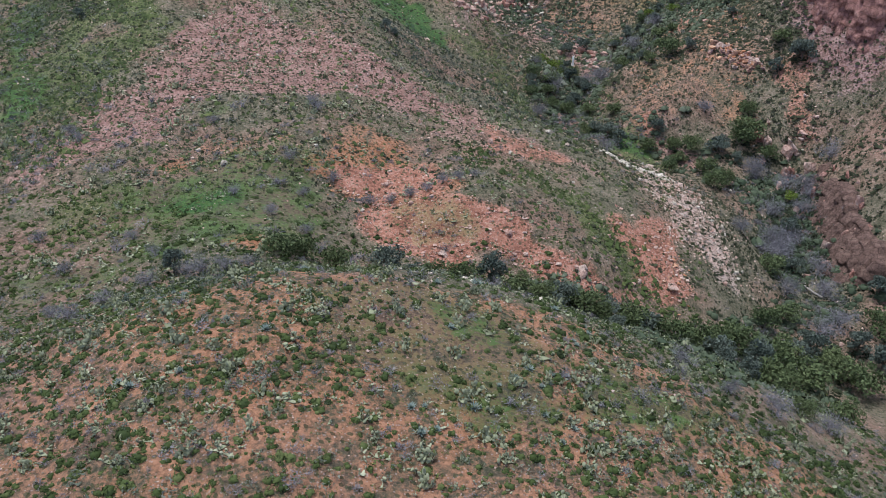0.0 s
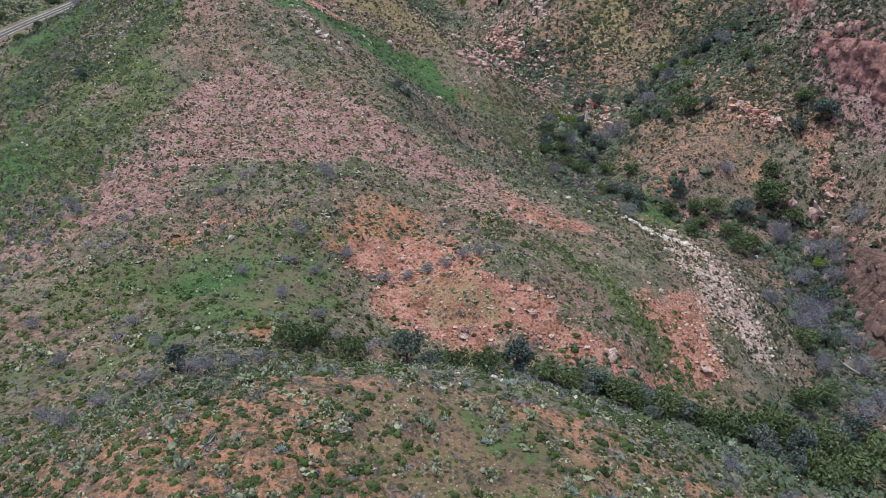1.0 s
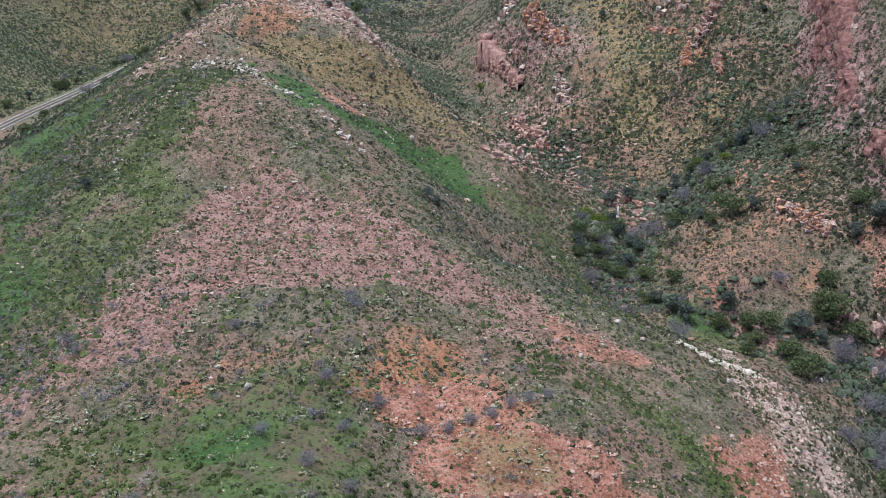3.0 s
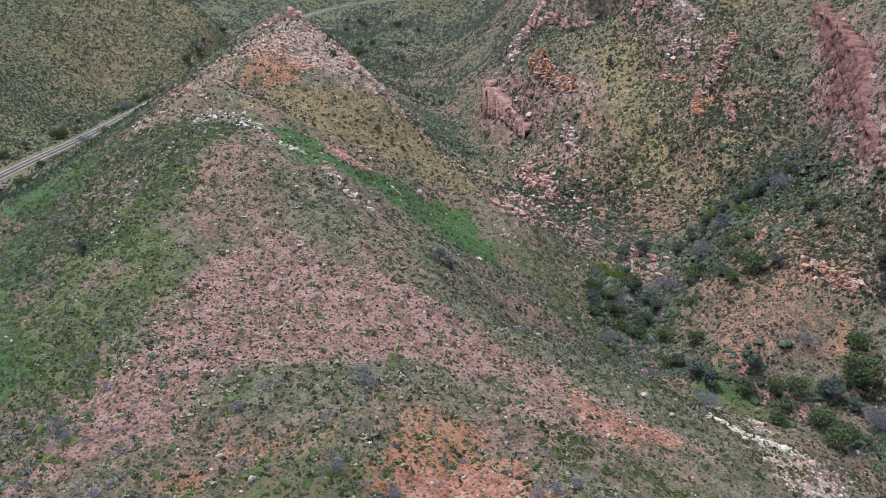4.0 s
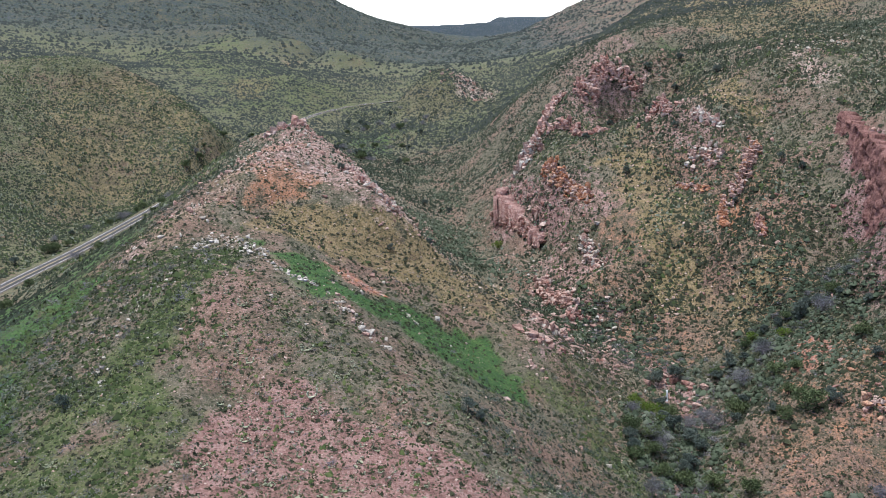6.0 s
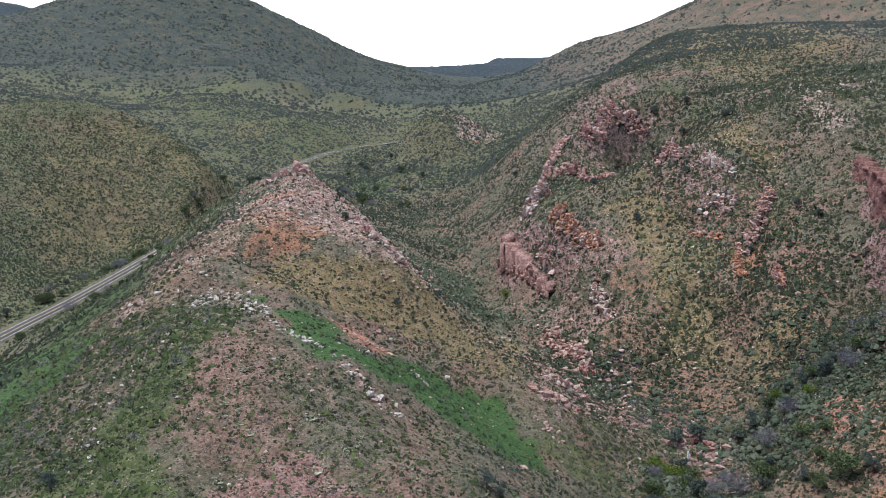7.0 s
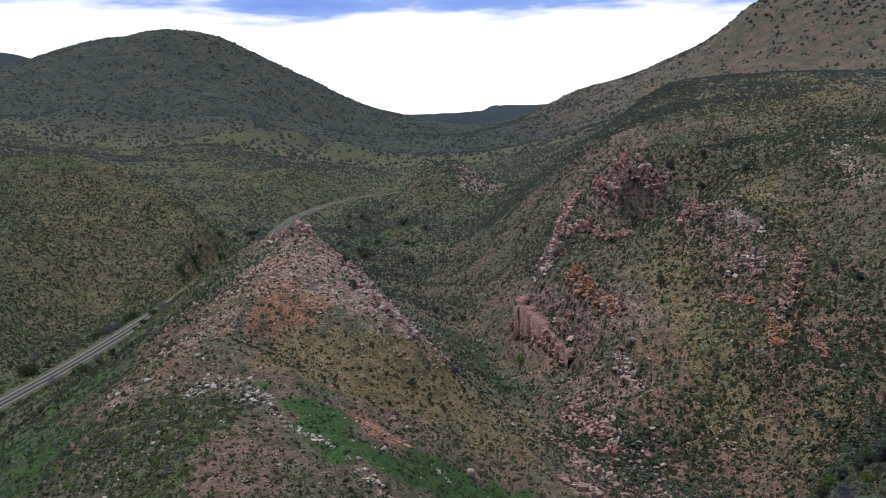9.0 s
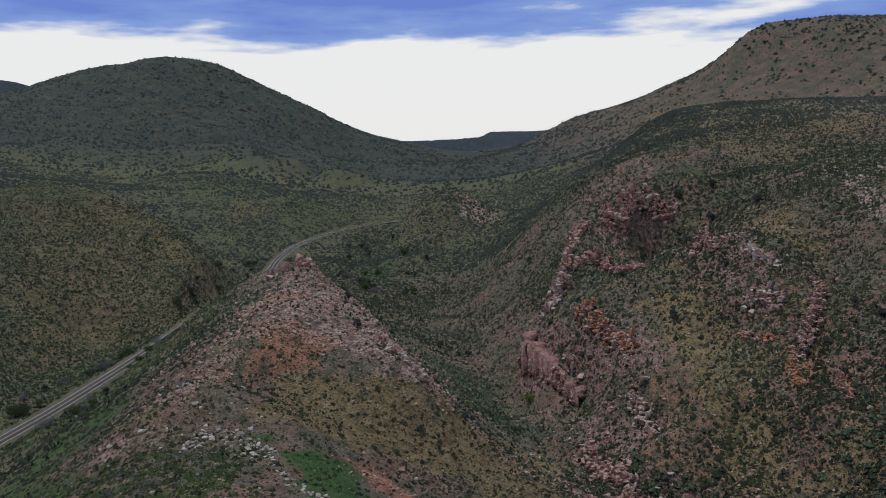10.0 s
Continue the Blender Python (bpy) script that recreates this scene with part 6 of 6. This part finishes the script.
CREEKSIDE = [("juniper", 59, 403, 4.4), ("oak", 59, 381, 4.2), ("juniper", 37, 348, 3.4), ("oak", 45, 350, 3.6), ("juniper", 58, 351, 4.4), ("oak", 36, 337, 3.2), ("oak", 44, 331, 3.6), ("juniper", 55, 338, 4.2), ("juniper", 60, 345, 4.0), ("oak", 50, 329, 3.6), ("juniper", 58, 308, 3.8), ("juniper", 60, 294, 4.6), ("juniper", 63, 288, 4.4), ("oak", 55, 309, 3.2), ("juniper", 83, 373, 3.4), ("juniper", 98, 335, 3.2), ("juniper", 132, 314, 5.0), ("oak", 89, 286, 4.2), ("oak", 108, 289, 5.0), ("juniper", 78, 294, 4.2)]
for kind, x, y, s in CREEKSIDE:
    plant(kind, x, y, s, {"oak": "rounded green oak crowding the creek bed", "juniper": "dark juniper crowding the creek bed"}[kind], "creek trees")
for x, y, s in [(80, 394, 3.4), (85, 395, 3.6), (90, 394, 3.2), (97, 395, 3.6), (106, 404, 3.2), (113, 404, 3.4), (122, 407, 3.6), (128, 402, 3.2)]:
    plant("juniper", x, y, s, "dark juniper along the side creek", "side creek junipers")
SLOPE = [(-19, 285, 2.6), (-16, 284, 2.2), (-117, 278, 2.6), (-30, 430, 2.4), (-45, 410, 2.2), (-88, 596, 3.4), (-70, 470, 3.0), (-78, 520, 3.2), (-60, 540, 3.4), (75, 545, 3.4), (60, 590, 3.2), (104, 560, 3.0), (84, 640, 4.0), (110, 640, 4.4), (130, 660, 4.0), (140, 690, 4.4), (118, 690, 3.8), (150, 640, 4.0), (142, 505, 3.4), (148, 494, 3.2), (118, 496, 2.8), (50, 700, 4.0), (-20, 640, 3.6), (-36, 660, 3.8), (30, 760, 4.0), (-112, 612, 3.4)]
for x, y, s in SLOPE:
    plant("juniper", x, y, s, "solitary dark juniper bush on the open slope", "slope junipers")
for k in range(70):
    t = tree_rng.random()
    x, y = -235 + tree_rng.uniform(-26, 26) + 45 * t, 400 + 560 * t
    if abs(float(line_distance(np.array([x]), np.array([y]), ROAD)[0])) < 9:
        x -= 16
    plant(tree_rng.choice(("oak", "bare", "oak", "juniper")), x, y, tree_rng.uniform(2.4, 4.2), "roadside tree below the highway bank", "roadside trees")
for k in range(36):
    x, y = tree_rng.uniform(-140, -40), tree_rng.uniform(820, 1120)
    plant(tree_rng.choice(("bare", "oak", "juniper")), x, y, tree_rng.uniform(3.0, 5.5), "distant tree on the valley floor", "valley trees")


# ---- cactus and agave ----
def pear_mesh(seed, pads):
    """Flat oval pads, each growing from the rim of another, on a low woody base."""
    r = random.Random(seed)
    bm = bmesh.new()
    heart = bm.verts.new((0, 0, 0.05))
    rims, ring = [], []
    for k in range(pads):
        size = r.uniform(0.20, 0.30)
        q = Euler((r.uniform(-0.8, 0.8), r.uniform(-0.8, 0.8), r.uniform(0, 6.3))).to_matrix()
        if k < pads * 0.4:
            t = k / (pads * 0.4) * 2 * math.pi
            d = r.uniform(0.15, 0.85)
            foot = bm.verts.new((math.cos(t) * d, math.sin(t) * d, r.uniform(0.04, 0.12)))
            ring.append(foot)
        else:
            foot = r.choice(r.choice(rims)[2:6])
        p = foot.co.copy()
        rim = [foot]
        for j in range(1, 8):
            a = j / 8 * 2 * math.pi - math.pi / 2
            rim.append(bm.verts.new(p + q @ Vector((math.cos(a) * size * 0.8, 0, size + math.sin(a) * size))))
        rims.append(rim)
        for side in (-1, 1):
            mid = bm.verts.new(p + q @ Vector((0, side * 0.05, size)))
            for j in range(8):
                f = (rim[j], rim[(j + 1) % 8], mid)
                bm.faces.new(f if side < 0 else f[::-1])
    for a, b in zip(ring, ring[1:] + ring[:1]):
        bm.faces.new((heart, a, b))
    me = bpy.data.meshes.new("prickly_pear")
    bm.to_mesh(me)
    bm.free()
    a = me.attributes.new("tint", "FLOAT", "POINT")
    a.data.foreach_set("value", np.random.default_rng(seed).uniform(0.25, 0.9, len(me.vertices)).astype(np.float32))
    me.materials.append(CACTUS)
    return me


def agave_mesh(seed):
    """A rosette of stiff pointed blades."""
    r = random.Random(seed)
    bm = bmesh.new()
    heart = bm.verts.new((0, 0, 0.02))
    for k in range(30):
        t, up = k * 2.4, 0.25 + 1.05 * (k / 30)
        out = Vector((math.cos(t) * math.cos(up), math.sin(t) * math.cos(up), math.sin(up)))
        side = Vector((-math.sin(t), math.cos(t), 0)) * 0.075
        n = out.cross(side).normalized() * 0.03
        a, b = bm.verts.new(out * 0.1 - side * 0.7), bm.verts.new(out * 0.1 + side * 0.7)
        c, d = bm.verts.new(out * 0.4 + side - n), bm.verts.new(out * 0.4 - side - n)
        e = bm.verts.new(out * r.uniform(0.75, 0.95))
        bm.faces.new((heart, b, a))
        bm.faces.new((a, b, c, d))
        bm.faces.new((d, c, e))
    me = bpy.data.meshes.new("agave")
    bm.to_mesh(me)
    bm.free()
    a = me.attributes.new("tint", "FLOAT", "POINT")
    a.data.foreach_set("value", np.full(len(me.vertices), 0.6, np.float32))
    me.materials.append(AGAVE)
    return me


AGAVE = foliage_material("agave_blades", (0.10, 0.14, 0.12), (0.20, 0.25, 0.22), (0.28, 0.32, 0.28))
PEARS = [pear_mesh(60 + k, 34) for k in range(5)]
AGAVES = [agave_mesh(80 + k) for k in range(2)]
cactus_rng = np.random.default_rng(19)


def cacti(count, mesh_list, name, label, category, group, x0, x1, y0, y1, size, where=None):
    """Single plants as things of their own, thicker where they clump."""
    done = 0
    while done < count:
        x, y = cactus_rng.uniform(x0, x1), cactus_rng.uniform(y0, y1)
        p = float(np.clip(fbm(np.array([x]), np.array([y]), 16, 2, 51)[0] * 2.4 - 0.7, 0.05, 1))
        if where is not None:
            p *= float(where(np.array([x]), np.array([y]))[0])
        if cactus_rng.uniform() > p:
            continue
        s = size * cactus_rng.uniform(0.65, 1.5)
        ob = new(name, mesh_list[cactus_rng.integers(len(mesh_list))])
        ob.matrix_basis = Matrix.LocRotScale((x, y, float(ground_z(x, y)) - 0.06), Euler((0, 0, cactus_rng.uniform(0, 6.3))), (s * cactus_rng.uniform(0.9, 1.3), s, s * cactus_rng.uniform(0.8, 1.0)))
        tagged(ob, label, category, group)
        done += 1


cacti(210, PEARS, "prickly_pear", "pale grey-green prickly pear clump on the near spur", "cactus", "prickly pears", -70, 75, 78, 136, 1.0)
cacti(90, PEARS, "prickly_pear", "pale green prickly pear clump on the grassy slope", "cactus", "prickly pears", -115, -25, 140, 235, 0.9)
cacti(60, AGAVES, "agave", "blue-grey agave rosette on the near spur", "agave", "agaves", -45, 45, 85, 132, 0.9)



def pear_shape(seed):
    me = pear_mesh(seed, 9)
    me.calc_loop_triangles()
    return np.array([v.co[:] for v in me.vertices]) * 0.9, np.array([t.vertices[:] for t in me.loop_triangles])


LOW_PEARS = [pear_shape(90 + k) for k in range(4)]
strew("prickly_pear_patch", LOW_PEARS, scatter(-120, 30, 140, 330, 0.05, (0.95, 0.35)), CACTUS, "pale prickly pear clumps dotted over the slope", "cactus")
strew("prickly_pear_patch", LOW_PEARS, scatter(-70, 85, 78, 140, 0.15, (0.80, 0.35)), CACTUS, "small pale prickly pear clumps on the near spur", "cactus")
# ---- single things ----
def fallen_tree():
    base = new("fallen_tree")
    base.matrix_basis = pose(108, 212, float(ground_z(108, 212)) + 0.25, 0, 0, 118)
    r = random.Random(3)
    bm = bmesh.new()
    limb(bm, (-3.4, 0, 0.1), (0.5, 0.1, 0.25), 0.34, 0.27, 8)
    limb(bm, (0.5, 0.1, 0.25), (4.2, -0.2, 0.5), 0.27, 0.10, 8)
    part("trunk", bm, DEADWOOD, base)
    for k in range(8):
        bm = bmesh.new()
        x = r.uniform(0.4, 4.0)
        tip = Vector((x + r.uniform(0.3, 1.6), r.uniform(-1.7, 1.7), r.uniform(0.5, 1.9)))
        limb(bm, (x, 0, 0.35), tip, 0.07, 0.025)
        limb(bm, tip, tip + Vector((r.uniform(0, 0.8), r.uniform(-0.6, 0.6), 0.3)), 0.025, 0.01, 4)
        part("branch", bm, DEADWOOD, base)
    return tagged(base, "bleached fallen tree lying across the creek bed", "dead tree")


def waterfall():
    """A narrow fall in a notch of the ledge."""
    x, y = 60.5, 392.5
    z = float(ground_z(x, y))
    bm = bmesh.new()
    r = random.Random(8)
    rows = []
    for k in range(11):
        t = k / 10
        w = 0.34 + 0.20 * t + r.uniform(-0.05, 0.05)
        c = Vector((x + 0.10 * math.sin(5 * t), y - 0.9 - 0.6 * t * t, z + 4.0 - 4.4 * t))
        rows.append([bm.verts.new(c + Vector((dx * w, -0.12 if abs(dx) < 1 else 0.1, r.uniform(-0.05, 0.05)))) for dx in (-1, -0.35, 0.35, 1)])
    for a, b in zip(rows, rows[1:]):
        for i in range(3):
            bm.faces.new((a[i], a[i + 1], b[i + 1], b[i]))
    bmesh.ops.solidify(bm, geom=bm.faces[:], thickness=0.12)
    return tagged(part("waterfall", bm, WATER_FOAM, flat=False), "thin white waterfall dropping over pink ledges", "waterfall")


fallen_tree()
waterfall()
